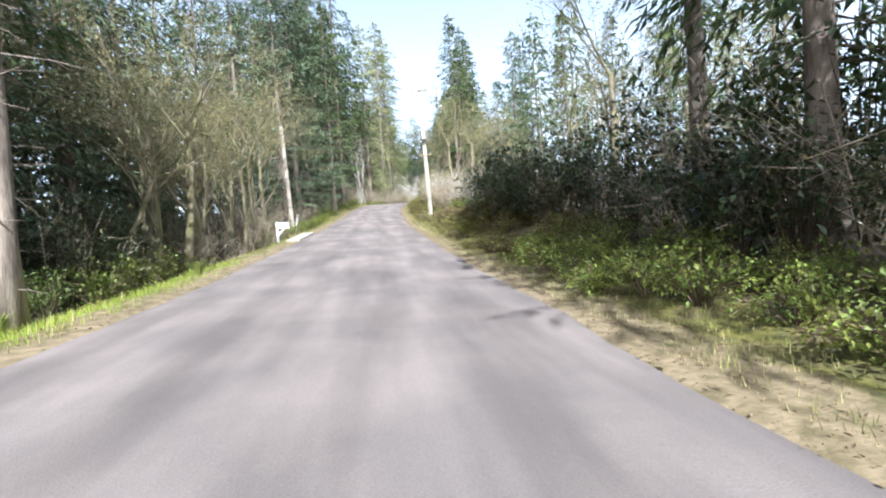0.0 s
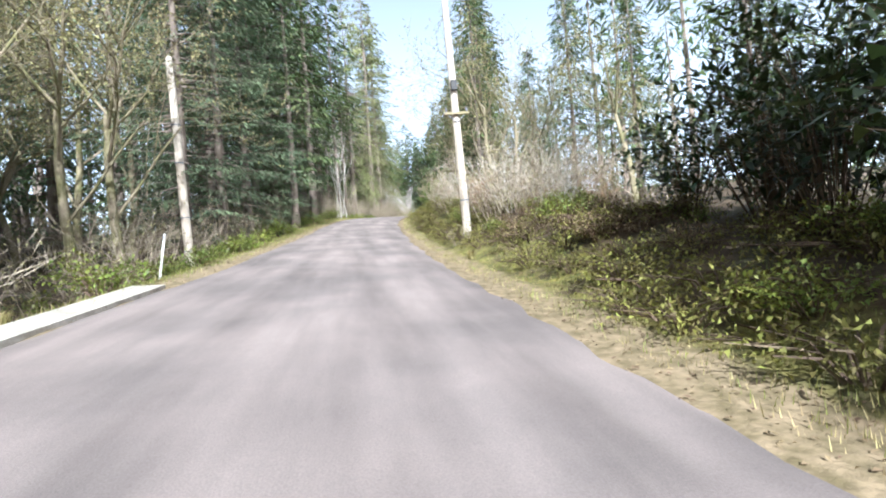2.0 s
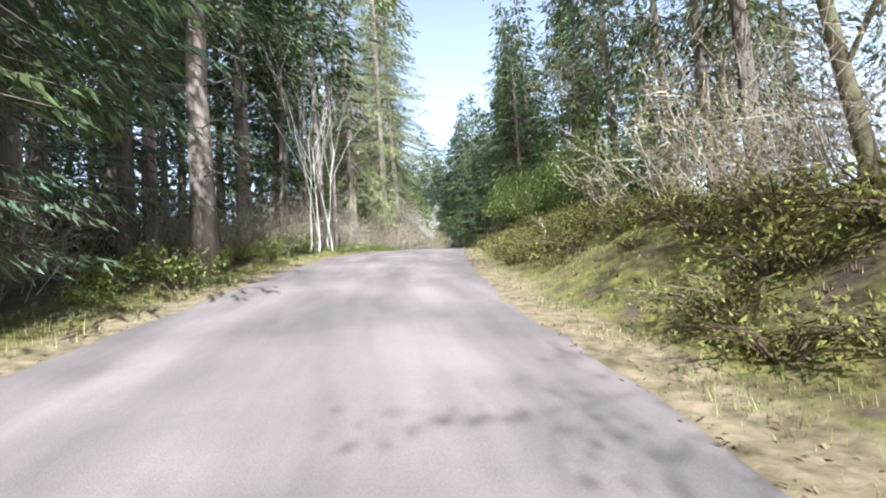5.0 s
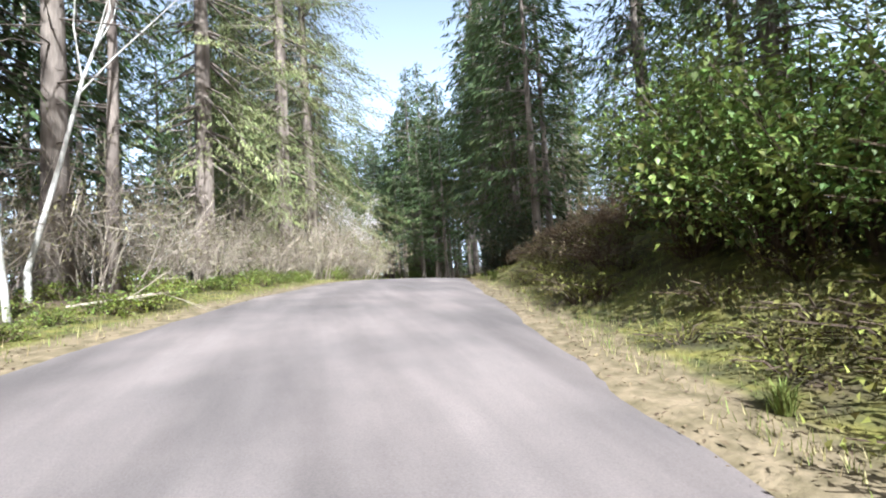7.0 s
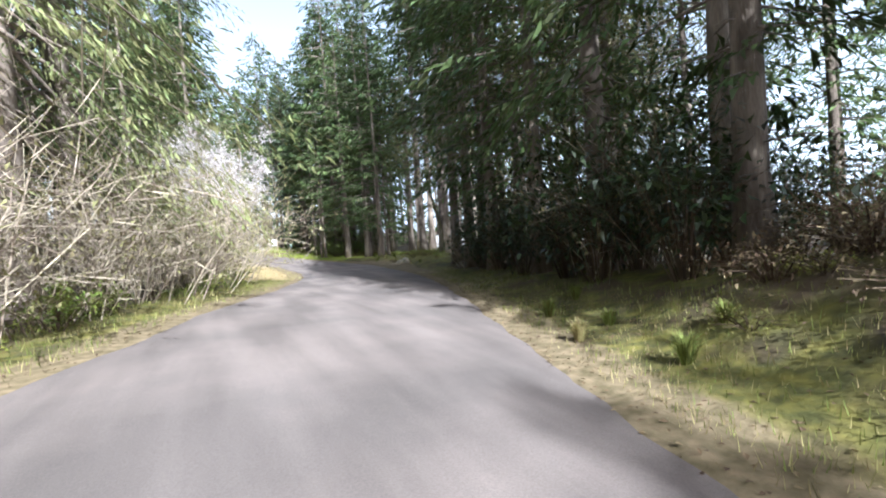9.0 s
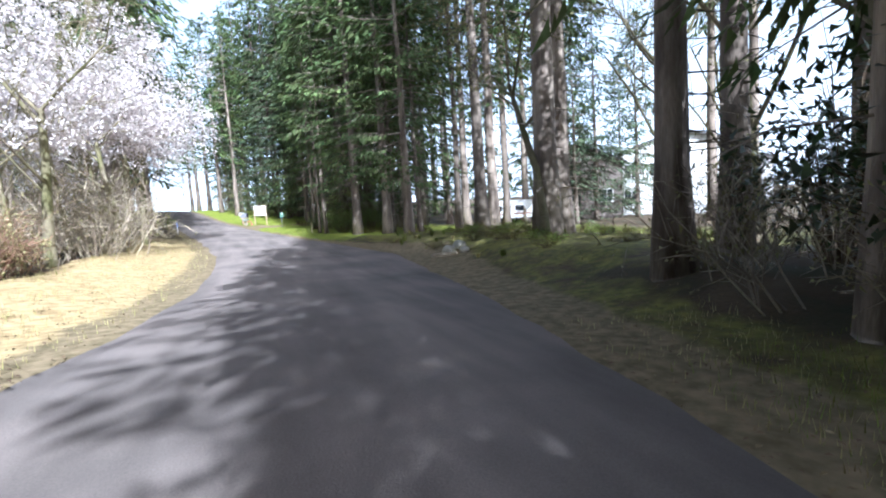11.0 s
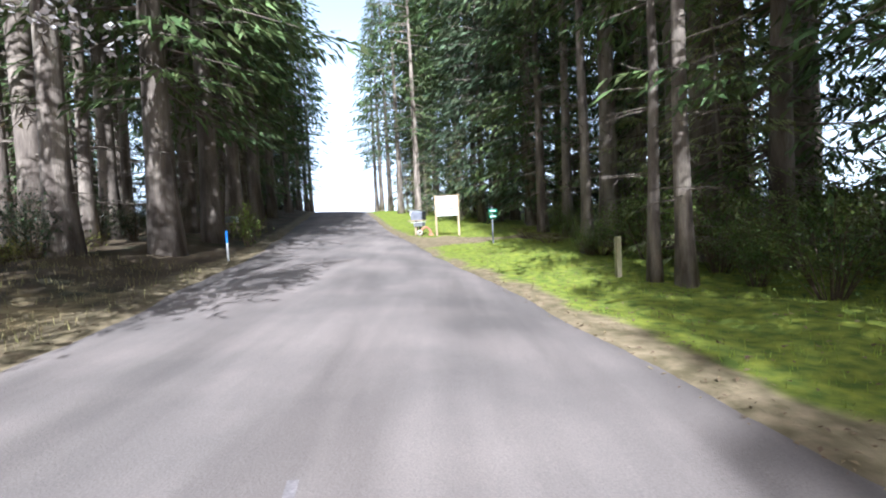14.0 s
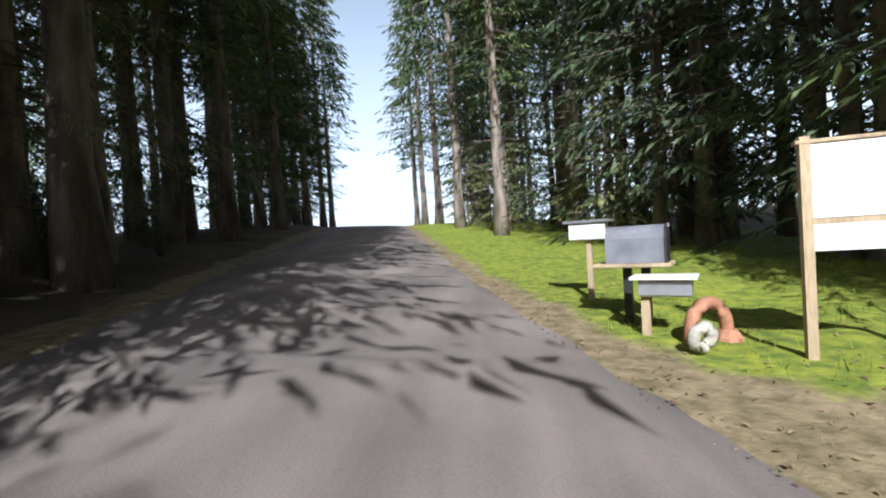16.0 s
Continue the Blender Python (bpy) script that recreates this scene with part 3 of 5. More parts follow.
def brush(seed, height, spread, wood="brush", stems=26, bud="bud", buds=2):
    """A thicket of thin bare stems from one base."""
    rnd = random.Random(seed)
    bush = new("bare_shrub")
    s, tips = Soup(), []
    for _ in range(stems):
        w = rnd.uniform(0, 6.283)
        r = rnd.uniform(0, spread * 0.45)
        lean = rnd.uniform(0.05, 0.95)
        grow(s, tips, rnd, (math.cos(w) * r, math.sin(w) * r, -0.1), (math.cos(w) * lean, math.sin(w) * lean, 1), height * rnd.uniform(0.3, 0.58), 0.016, 2, 4, (0, 0, 5, 5), 0.8, 0.03)
    tagged(add(s, "thicket", wood, bush), kind="stuff")
    if buds:
        c = Soup()
        for p, d in tips:
            for _ in range(buds):
                v = Vector((rnd.gauss(0, 1), rnd.gauss(0, 1), rnd.gauss(0, 1))).normalized()
                c.spike(p - d * rnd.uniform(0, 0.5), v * rnd.uniform(0.05, 0.13), 0.025, Vector((0, 0, 1)))
        tagged(add(c, "bud_cover", bud, bush), kind="stuff")
    return bush


def leafy(seed, height, spread, mat, leaves=1100, size=0.13, stems=14, name="leafy_shrub", wood="cane", sliver=False):
    """An uneven evergreen shrub: arching stems and leaves in clumps."""
    rnd = random.Random(seed)
    bush = new(name)
    s, c = Soup(), Soup()
    clumps = []
    for _ in range(stems):
        w, r = rnd.uniform(0, 6.283), spread * rnd.uniform(0.15, 1.0) ** 0.7
        h = height * rnd.uniform(0.45, 1.05) * (1 - 0.45 * (r / spread) ** 2)
        tip = Vector((math.cos(w) * r, math.sin(w) * r, h))
        mid = Vector((tip.x * 0.45, tip.y * 0.45, h * 0.75))
        s.tube([(tip.x * 0.1, tip.y * 0.1, -0.1), mid, tip], [0.02, 0.013, 0.005], 3, False)
        for q in (0.35, 0.6, 0.8, 1.0):
            a = mid.lerp(tip, (q - 0.5) * 2) if q > 0.5 else Vector((0, 0, 0)).lerp(mid, q * 2)
            clumps.append((a, rnd.uniform(0.2, 0.42) * (0.5 + 0.3 * height)))
    for _ in range(leaves):
        p, r = rnd.choice(clumps)
        v = Vector((rnd.gauss(0, 1), rnd.gauss(0, 1), rnd.gauss(0, 0.8)))
        v = v.normalized() * r * rnd.uniform(0.3, 1.1)
        q = p + v
        q.z = max(q.z, 0.02)
        d = (v.normalized() + Vector((rnd.uniform(-.8, .8), rnd.uniform(-.8, .8), rnd.uniform(-.6, .5)))).normalized()
        z = size * rnd.uniform(0.6, 1.5)
        up = Vector((rnd.uniform(-.5, .5), rnd.uniform(-.5, .5), 1)).normalized()
        if sliver:
            c.spike(q, d * z * 1.2, z * 0.3, up)
        else:
            c.leaf(q, d * z, z * 0.33, up, 0.02)
    tagged(add(s, "thicket", wood, bush), kind="stuff")
    tagged(add(c, "foliage", mat, bush), kind="stuff")
    return bush


def kinds(makers, label, category, group):
    made = [m() for m in makers]
    for ob in made:
        tagged(ob, label, category, group)
    return {"first": made, "used": [False] * len(made)}


def plant(kind, k, off, scale=1.0, turn=None, which=None, sink=0.0, tilt=(0, 0), tall=1.0, label=""):
    """Stands one of a kind at a station and offset: the first of each variant itself, then copies."""
    rnd = random.Random(int(k * 997) * 131 + int(off * 1009))
    i = which if which is not None else rnd.randrange(len(kind["first"]))
    x, y, z = place(k, off)
    m = pose(x, y, z - sink, tilt[0], tilt[1], rnd.uniform(0, 360) if turn is None else turn) @ Matrix.Diagonal((scale, scale, scale * tall, 1))
    src = kind["first"][i]
    if not kind["used"][i]:
        kind["used"][i] = True
        src.matrix_basis = m
        ob = src
    else:
        keep = src.matrix_basis.copy()
        src.matrix_basis = Matrix.Identity(4)
        ob = copy_thing(src, m)
        src.matrix_basis = keep
    if label:
        tagged(ob, label)
    return ob


def tuft(seed, height, spread, mat):
    """A tussock: long thin blades arching out of one root."""
    rnd = random.Random(seed)
    ob = new("grass_tussock")
    s = Soup()
    for _ in range(150):
        w, h = rnd.uniform(0, 6.283), height * rnd.uniform(0.5, 1.1)
        out = Vector((math.cos(w), math.sin(w), 0))
        lean = rnd.uniform(0.2, 1.0) * spread
        p = out * rnd.uniform(0, 0.1)
        mid = p + out * lean * 0.4 + Vector((0, 0, h * 0.75))
        side = Vector((-out.y, out.x, 0)) * 0.009
        j = len(s.v)
        s.v += [tuple(p - side), tuple(p + side), tuple(mid + side), tuple(mid - side), tuple(p + out * lean + Vector((0, 0, h)))]
        s.f += [(j, j + 1, j + 2, j + 3), (j + 3, j + 2, j + 4)]
    tagged(add(s, "foliage", mat, ob), kind="stuff")
    return ob


FIR = kinds([lambda: fir(1, 27, 4.0, 4.2, 0.34, M["fir"], 13, spray=1.3), lambda: fir(2, 31, 8.0, 4.0, 0.36, M["fir"], 13, spray=1.3), lambda: fir(3, 24, 1.8, 4.4, 0.3, M["fir"], 15, spray=1.2)],
            "tall dark green fir with a furrowed brown trunk", "fir tree", "firs along the lane")
FIRB = kinds([lambda: fir(4, 25, 1.2, 4.8, 0.3, M["fir_blue"], 14, spray=1.3, fine=9), lambda: fir(5, 29, 2.4, 4.6, 0.32, M["fir_blue"], 14, spray=1.3, fine=9)],
             "tall blue-green fir with boughs close to the ground", "fir tree", "blue-green firs")
FIRN = kinds([lambda: fir(14, 26, 1.6, 4.4, 0.32, M["fir_blue"], 20, spray=1.0, rich=3.2)], "tall grey-green fir with dense low boughs", "fir tree", "dense firs close to the lane")
FIRL = kinds([lambda: fir(6, 26, 3.0, 5.2, 0.36, M["fir_lit"], 20, droop=0.9, spray=1.0, rich=8.0, fine=17), lambda: fir(7, 9, 0.8, 2.6, 0.12, M["fir_lit"], 16, 0.4, 0.8, spray=0.9)],
             "yellow-green fir with long drooping boughs", "fir tree", "yellow-green firs")
STAND = kinds([lambda: fir(8, 29, 11.0, 3.5, 0.28, M["fir"], 11, 0.62, spray=1.4), lambda: fir(9, 27, 9.5, 3.3, 0.22, M["fir"], 11, 0.62, spray=1.4), lambda: fir(10, 31, 12.5, 3.8, 0.34, M["fir"], 11, 0.62, spray=1.4)],
              "straight fir with a long bare trunk and dead snags", "fir tree", "stand of straight firs")
FAR = kinds([lambda: fir(12, 22, 0.6, 4.4, 0.3, M["fir_blue"], 5, 0.95, boughs=0, spray=2.1, fine=0), lambda: fir(13, 25, 2.0, 4.2, 0.3, M["fir"], 5, 0.95, boughs=0, spray=2.1, fine=0)],
            "distant fir in the woods behind the lane", "fir tree", "firs deeper in the woods")
BARE = kinds([lambda: bare_tree(21, 13, 0.17, buds=6), lambda: bare_tree(22, 11, 0.14, spread=0.85, buds=6), lambda: bare_tree(23, 15, 0.2, spread=0.6, buds=6)],
             "leafless mossy deciduous tree with tan lichen and buds", "tree", "leafless trees")
ALDER = kinds([lambda: bare_tree(31, 10, 0.055, "alder", "bud", 4, 0.05, levels=3, split=(5, 3, 2), spread=0.4, name="alder_tree", clear=0.7), lambda: bare_tree(32, 9, 0.05, "alder", "bud", 4, 0.05, levels=3, split=(5, 3, 2), spread=0.4, name="alder_tree", clear=0.7)],
              "slender pale-barked alder, leafless", "tree", "pale alders")
BRUSH = kinds([lambda: brush(41, 4.2, 2.4, stems=11), lambda: brush(42, 3.4, 2.6, stems=11), lambda: brush(43, 2.4, 2.0, stems=11)], "leafless tan thicket of thin twigs beside the lane", "shrub", "tan thickets")
WILLOW = kinds([lambda: brush(48, 6.5, 3.0, stems=16, bud="catkin", buds=5), lambda: brush(49, 5.0, 2.6, stems=15, bud="catkin", buds=5)], "tall feathery shrub with pale yellow catkins", "shrub", "catkin shrubs")
CANES = kinds([lambda: brush(47, 3.6, 0.8, "alder", 11, buds=1)], "fan of pale straight stems on the bank", "shrub", "pale stemmed shrubs")
RED = kinds([lambda: brush(45, 2.2, 1.8, "redbrush"), lambda: brush(46, 1.7, 1.6, "redbrush", 22)], "russet leafless brush on the bank", "shrub", "russet brush")
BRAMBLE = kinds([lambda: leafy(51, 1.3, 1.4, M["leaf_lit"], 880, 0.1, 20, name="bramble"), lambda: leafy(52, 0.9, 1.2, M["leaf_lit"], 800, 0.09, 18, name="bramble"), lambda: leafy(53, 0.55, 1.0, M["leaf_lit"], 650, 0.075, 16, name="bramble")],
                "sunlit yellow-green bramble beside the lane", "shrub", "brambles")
SHRUB = kinds([lambda: leafy(55, 3.4, 2.0, M["leaf"], 3200, 0.085, 28, name="evergreen_shrub"), lambda: leafy(56, 2.4, 1.7, M["leaf"], 2300, 0.08, 24, name="evergreen_shrub")], "green evergreen shrub with glossy leaves", "shrub", "evergreen shrubs")
HOLLY = kinds([lambda: leafy(58, 5.0, 2.5, M["leaf_dark"], 1500, 0.19, 38, name="holly_shrub", sliver=True), lambda: leafy(59, 3.6, 2.2, M["leaf_dark"], 1300, 0.165, 30, name="holly_shrub", sliver=True)], "dense dark green holly-like shrub", "shrub", "dark shrubs")
BRACKEN = kinds([lambda: leafy(64, 0.75, 1.1, M["bracken"], 1000, 0.055, 24, name="bracken_clump", wood="cane", sliver=True), lambda: leafy(65, 0.45, 1.0, M["bracken"], 800, 0.05, 20, name="bracken_clump", wood="cane", sliver=True)],
                "dead brown bracken clump on the bank", "undergrowth", "dead bracken")
TUFT = kinds([lambda: tuft(67, 0.5, 0.35, "grass"), lambda: tuft(68, 0.38, 0.3, "grass"), lambda: tuft(69, 0.45, 0.3, "dry")], "tussock of long arching grass on the verge", "grass", "grass tussocks")
FERN = kinds([lambda: leafy(61, 0.5, 1.1, M["fern"], 800, 0.055, 20, name="fern_clump", sliver=True), lambda: leafy(62, 0.32, 0.9, M["fern"], 640, 0.05, 16, name="fern_clump", sliver=True)], "low mossy fern clump on the bank", "undergrowth", "ferns and moss")
BLOSSOM = kinds([lambda: bare_tree(71, 9.5, 0.16, "bare", "petal", 17, 0.1, spread=0.85, name="blossom_tree", crown="blossom"), lambda: bare_tree(72, 8.5, 0.14, "bare", "petal", 17, 0.1, spread=0.9, name="blossom_tree", crown="blossom")],
                "fruit tree in full white blossom beside the lane", "tree", "white blossom trees")


DEEP = []


def join_deep_woods():
    """The far trees, which nobody could count, as one object."""
    verts, faces, mats, slots = [], [], [], []
    base = 0
    for i, (src, m) in enumerate(DEEP):
        for ob in src.children:
            me = ob.data
            co = np.empty(len(me.vertices) * 3)
            me.vertices.foreach_get("co", co)
            mm = np.array(m @ ob.matrix_basis)
            verts.append(co.reshape(-1, 3) @ mm[:3, :3].T + mm[:3, 3])
            mat = me.materials[0]
            if mat not in slots:
                slots.append(mat)
            for poly in me.polygons:
                faces.append(tuple(base + v for v in poly.vertices))
                mats.append(slots.index(mat))
            base += len(me.vertices)
    me = bpy.data.meshes.new("deep_woods")
    me.from_pydata(np.concatenate(verts).tolist(), [], faces)
    for mat in slots:
        me.materials.append(mat)
    me.polygons.foreach_set("material_index", mats)
    tagged(new("deep_woods", me), "dark firs deeper in the woods behind the lane", "woods", kind="stuff")
    for src in FAR["first"]:
        for ob in list(src.children):
            bpy.data.objects.remove(ob)
        bpy.data.objects.remove(src)


def scatter(kind, n, k0, k1, o0, o1, s0=0.85, s1=1.15, apart=0.0, deep=False, **more):
    """Sets n plants at chance places of a stretch, kept apart."""
    rnd = random.Random(int(k0 * 70 + k1 * 900 + o0 * 31 + o1 * 17 + n * 7))
    done = []
    tries = 0
    while len(done) < n and tries < n * 30:
        tries += 1
        k, o = rnd.uniform(k0, k1), rnd.uniform(o0, o1)
        if any(((k - a) * 9.4) ** 2 + (o - b) ** 2 < apart * apart for a, b in done):
            continue
        done.append((k, o))
        if deep:
            x, y, z = place(k, o)
            s = rnd.uniform(s0, s1)
            DEEP.append((rnd.choice(kind["first"]), pose(x, y, z, 0, 0, rnd.uniform(0, 360)) @ Matrix.Scale(s, 4)))
            continue
        plant(kind, k, o, rnd.uniform(s0, s1), **more)


# --- woods on the outer side (left of travel) ---
# five unseen firs behind the start, added to shade the woods ahead
scatter(FIR, 5, -3.4, -1.0, -14, -7.5, 1.0, 1.2, apart=2.5)
scatter(STAND, 14, -0.8, 1.4, -17, -9.5, 0.55, 0.75, apart=2.0)
scatter(FIRB, 5, 0.0, 1.5, -18, -10.5, 0.5, 0.65, apart=3.5)
scatter(HOLLY, 9, -0.5, 1.8, -15, -10, 0.6, 1.0, apart=2.2)
scatter(BRUSH, 10, -0.3, 2.0, -16, -9.5, 0.8, 1.1, apart=1.8)
scatter(BRAMBLE, 9, 0.7, 2.3, -10, -8, 0.8, 1.3)
scatter(BARE, 20, 1.9, 4.7, -20, -8.0, apart=2.0)
scatter(BRUSH, 20, 1.9, 4.9, -16, -7.4, 0.8, 1.1, apart=1.6)
scatter(FIRB, 8, 2.6, 5.0, -26, -15, apart=3.6)
for k, o, s, w in ((1.0, -6.9, 0.75, 2), (0.62, -8.4, 0.65, 0), (1.35, -9.4, 0.6, 0)):
    plant(STAND, k, o, s, which=w)
plant(FIR, 1.0, -10.4, 0.55, which=2)
plant(SHRUB, 1.25, -7.9, 0.6, which=1)
plant(SHRUB, 0.95, -8.6, 0.7, which=0)
scatter(BARE, 6, 2.2, 3.4, -12.5, -8.4, 0.8, 1.0, apart=2.2)
scatter(BRAMBLE, 30, 3.0, 5.6, -8.0, -5.2, 0.6, 1.0, apart=0.7)
for k, o, s in ((5.0, -9.4, 1.0), (5.5, -8.2, 0.95), (6.1, -9.0, 1.05), (5.3, -13, 1.1), (6.9, -12.5, 1.0), (5.9, -13.5, 1.1), (4.7, -13, 1.0), (6.6, -9.8, 0.95)):
    plant(FIRN, k, o, s)
scatter(BRUSH, 24, 4.8, 7.7, -13, -6.6, 0.6, 0.95, apart=1.3)
scatter(STAND, 20, 6.2, 8.7, -24, -9.5, apart=2.2)
scatter(FIR, 5, 6.4, 8.6, -20, -11, apart=3.6)
scatter(BRUSH, 18, 7.0, 9.0, -16, -8, 0.9, 1.2, apart=1.5)
scatter(BRAMBLE, 26, 5.4, 8.3, -7.4, -5.1, 0.5, 0.9, apart=0.7)
for i, (k, o) in enumerate(((7.55, -6.6), (7.62, -6.3), (7.74, -6.8), (7.82, -6.2), (7.95, -6.9))):
    plant(ALDER, k, o, 0.8 + 0.05 * i, which=i % 2, tilt=(4 * i - 7, 9 - 2.5 * i))
for k, o, s in ((8.95, -8.4, 1.1), (9.6, -7.6, 1.2), (10.15, -7.8, 1.2), (10.6, -9.0, 1.15)):
    plant(FIRL, k, o, s, which=0, tall=1.2)
plant(STAND, 8.15, -8.0, 1.1, which=0)
plant(STAND, 8.27, -7.5, 0.8, which=1)
scatter(BRAMBLE, 16, 7.8, 9.3, -6.4, -4.9, 0.5, 0.9, apart=0.6, which=2)
scatter(BRUSH, 8, 7.6, 8.8, -10, -7.0, 0.8, 1.1, apart=1.2)
plant(FIR, 10.2, -12.5, 1.0, which=2)
plant(FIR, 8.4, -12, 1.0, which=2)
scatter(BRUSH, 9, 8.0, 9.0, -9, -6.4, 0.55, 0.8, apart=1.1)
scatter(BRUSH, 40, 9.0, 11.4, -9.5, -5.8, 1.0, 1.35, apart=1.0)
scatter(BRAMBLE, 16, 8.2, 11.2, -6.0, -4.9, 0.4, 0.7, apart=0.7)
scatter(FIRL, 3, 10.3, 11.4, -16, -11, apart=3, which=0)
for k, o, s in ((10.5, -6.4, 1.0), (10.85, -6.0, 1.05), (11.2, -6.3, 1.0), (11.05, -7.4, 1.2)):
    plant(WILLOW, k, o, s)
scatter(FIR, 8, 10, 14.5, -27, -17, apart=3.6)
scatter(BRUSH, 20, 11.6, 14.4, -13, -8.6, 0.8, 1.2, apart=1.4)
scatter(RED, 5, 11.9, 12.7, -9.2, -7.8, 0.9, 1.2, apart=0.9)
for k, o, s, w in ((14.1, -6.2, 1.05, 0), (13.7, -7.4, 1.0, 1), (13.3, -8.2, 0.95, 0), (12.9, -8.8, 0.85, 1), (14.55, -7.8, 1.0, 1)):
    plant(BLOSSOM, k, o, s, which=w)
scatter(BRUSH, 8, 12.8, 14.3, -9.2, -7.2, 0.6, 0.85, apart=1.0)
# tall straight firs with sunlit boles
for k, o, s, w in ((15.75, -8.6, 1.0, 1), (16.15, -7.5, 1.1, 0), (16.55, -7.9, 1.1, 2), (16.95, -7.2, 1.0, 1), (17.4, -7.7, 1.1, 0)):
    plant(STAND, k, o, s, which=w)
# those at 14.75, 16.55 and 17.0 are added to shade the lane
for k, o, s in ((15.38, -7.45, 0.95), (14.75, -7.6, 1.1), (16.55, -5.9, 1.1), (17.0, -5.6, 1.1), (16.3, -10.2, 1.05), (17.05, -9.0, 1.0), (18.0, -8.0, 1.0)):
    plant(FIR, k, o, s, which=1)
scatter(HOLLY, 10, 15.0, 17.5, -10.5, -7.6, 0.35, 0.6, apart=1.4)
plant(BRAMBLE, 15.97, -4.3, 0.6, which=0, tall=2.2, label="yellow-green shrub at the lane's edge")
scatter(STAND, 18, 14.9, 21, -14, -9, 0.95, 1.25, apart=1.9)
scatter(STAND, 16, 14.9, 21, -24, -14, 0.95, 1.25, apart=2.2, deep=True)
scatter(FIR, 8, 17.4, 22, -18, -8.0, apart=3.6)
scatter(FIR, 7, 18.0, 22, -8.8, -7.2, apart=4, which=2)
plant(FIRL, 17.1, -7.4, 0.85, which=0)
# fir at 16.05, added for its shade on the asphalt beyond
plant(FIR, 16.05, -5.7, 1.15, which=0)
plant(FIR, 15.57, -5.75, 1.2, which=0)
scatter(HOLLY, 16, 15.6, 22, -13, -8, 0.35, 0.6, apart=2)
scatter(HOLLY, 16, 16.2, 21, -8.2, -6.3, 0.22, 0.4, apart=1.6)
scatter(BRUSH, 14, 15.2, 20, -16, -8.4, 0.6, 0.9, apart=2)
# --- woods on the inner side (right of travel) ---
scatter(BRAMBLE, 26, 0.2, 1.5, 3.8, 6.2, 0.5, 0.8, apart=0.7)
scatter(HOLLY, 10, 0.2, 1.6, 6.0, 8.4, 0.5, 0.75, apart=1.0)
scatter(HOLLY, 10, 0.6, 3.2, 7.4, 11, 0.9, 1.2, apart=1.9)
# firs added for the shade they cast on the verge and hedge ahead
for k, o, s in ((0.1, 9.5, 0.8), (0.75, 7.8, 0.85), (1.2, 8.6, 0.8)):
    plant(FIR, k, o, s)
scatter(BRUSH, 16, 0.2, 3.2, 7.5, 13, 1.0, 1.4, apart=1.7)
scatter(HOLLY, 7, 1.9, 3.0, 5.4, 7.2, 0.7, 1.0, apart=1.2)
scatter(BARE, 8, 0.5, 4.0, 9, 17, 0.75, 1.0, apart=2.6)
scatter(FIR, 8, 0.3, 4.5, 14, 24, 0.5, 0.65, apart=3.6)
scatter(BRUSH, 30, 3.1, 6.4, 5.4, 11, 0.75, 1.15, apart=1.2)
scatter(FERN, 95, 1.4, 7.4, 3.4, 7.4, 0.8, 1.4, apart=0.45)
scatter(BRAMBLE, 12, 3.0, 7.2, 4.4, 8, 0.5, 0.8, apart=0.8)
scatter(BRACKEN, 16, 2.4, 5.4, 4.4, 7.2, 0.6, 0.9, apart=0.7)
for k, o, s in ((3.85, 5.8, 1.0), (4.15, 6.6, 1.1), (3.5, 6.2, 0.8), (4.6, 5.6, 0.9)):
    plant(CANES, k, o, s)
scatter(FERN, 70, 2.3, 5.2, 3.2, 6.6, 0.7, 1.1, apart=0.4)
scatter(BRAMBLE, 12, 2.4, 5.2, 3.8, 6.6, 0.5, 0.8, apart=0.9)
scatter(FERN, 50, 5.2, 7.4, 3.2, 6.6, 0.8, 1.2, apart=0.4)
scatter(FERN, 22, 7.3, 8.4, 2.9, 5.0, 0.7, 1.1, apart=0.4)
scatter(BRACKEN, 16, 8.3, 9.5, 5.0, 7.4, 0.6, 1.0, apart=0.5)
scatter(BARE, 10, 4.4, 7.5, 8.5, 16, 0.6, 0.9, apart=2.6)
scatter(FIRB, 4, 5.0, 9.5, 16, 24, 0.6, 0.75, apart=4)
scatter(SHRUB, 16, 6.4, 8.0, 5.4, 9.5, 0.9, 1.4, apart=1.4)
scatter(FIRL, 4, 6.6, 9.4, 10, 15, 0.9, 1.2, apart=2, which=1)
for k, o, s in ((7.6, 5.3, 1.3), (7.8, 4.8, 1.0), (7.95, 6.2, 1.2), (7.5, 6.4, 1.4)):
    plant(SHRUB, k, o, s)
scatter(SHRUB, 6, 7.4, 8.0, 4.8, 6.4, 0.6, 0.95, apart=0.9)
scatter(RED, 18, 8.6, 9.6, 6.2, 10, 0.7, 1.1, apart=0.9)
scatter(FERN, 44, 8.2, 9.6, 3.4, 6.6, 0.5, 0.85, apart=0.45)
scatter(HOLLY, 14, 9.75, 11.7, 5.2, 10, 0.7, 1.0, apart=1.3)
for k, o, s in ((9.75, 4.9, 0.75), (10.0, 4.6, 0.8), (10.25, 4.9, 0.85), (10.55, 4.6, 0.8), (10.9, 4.9, 0.85), (11.2, 5.1, 0.75)):
    plant(HOLLY, k, o, s)
scatter(BRUSH, 18, 9.9, 11.9, 5.0, 10, 0.8, 1.1, apart=1.2)
scatter(BARE, 8, 10.4, 12.5, 7.5, 14, 0.9, 1.15, apart=2.2)
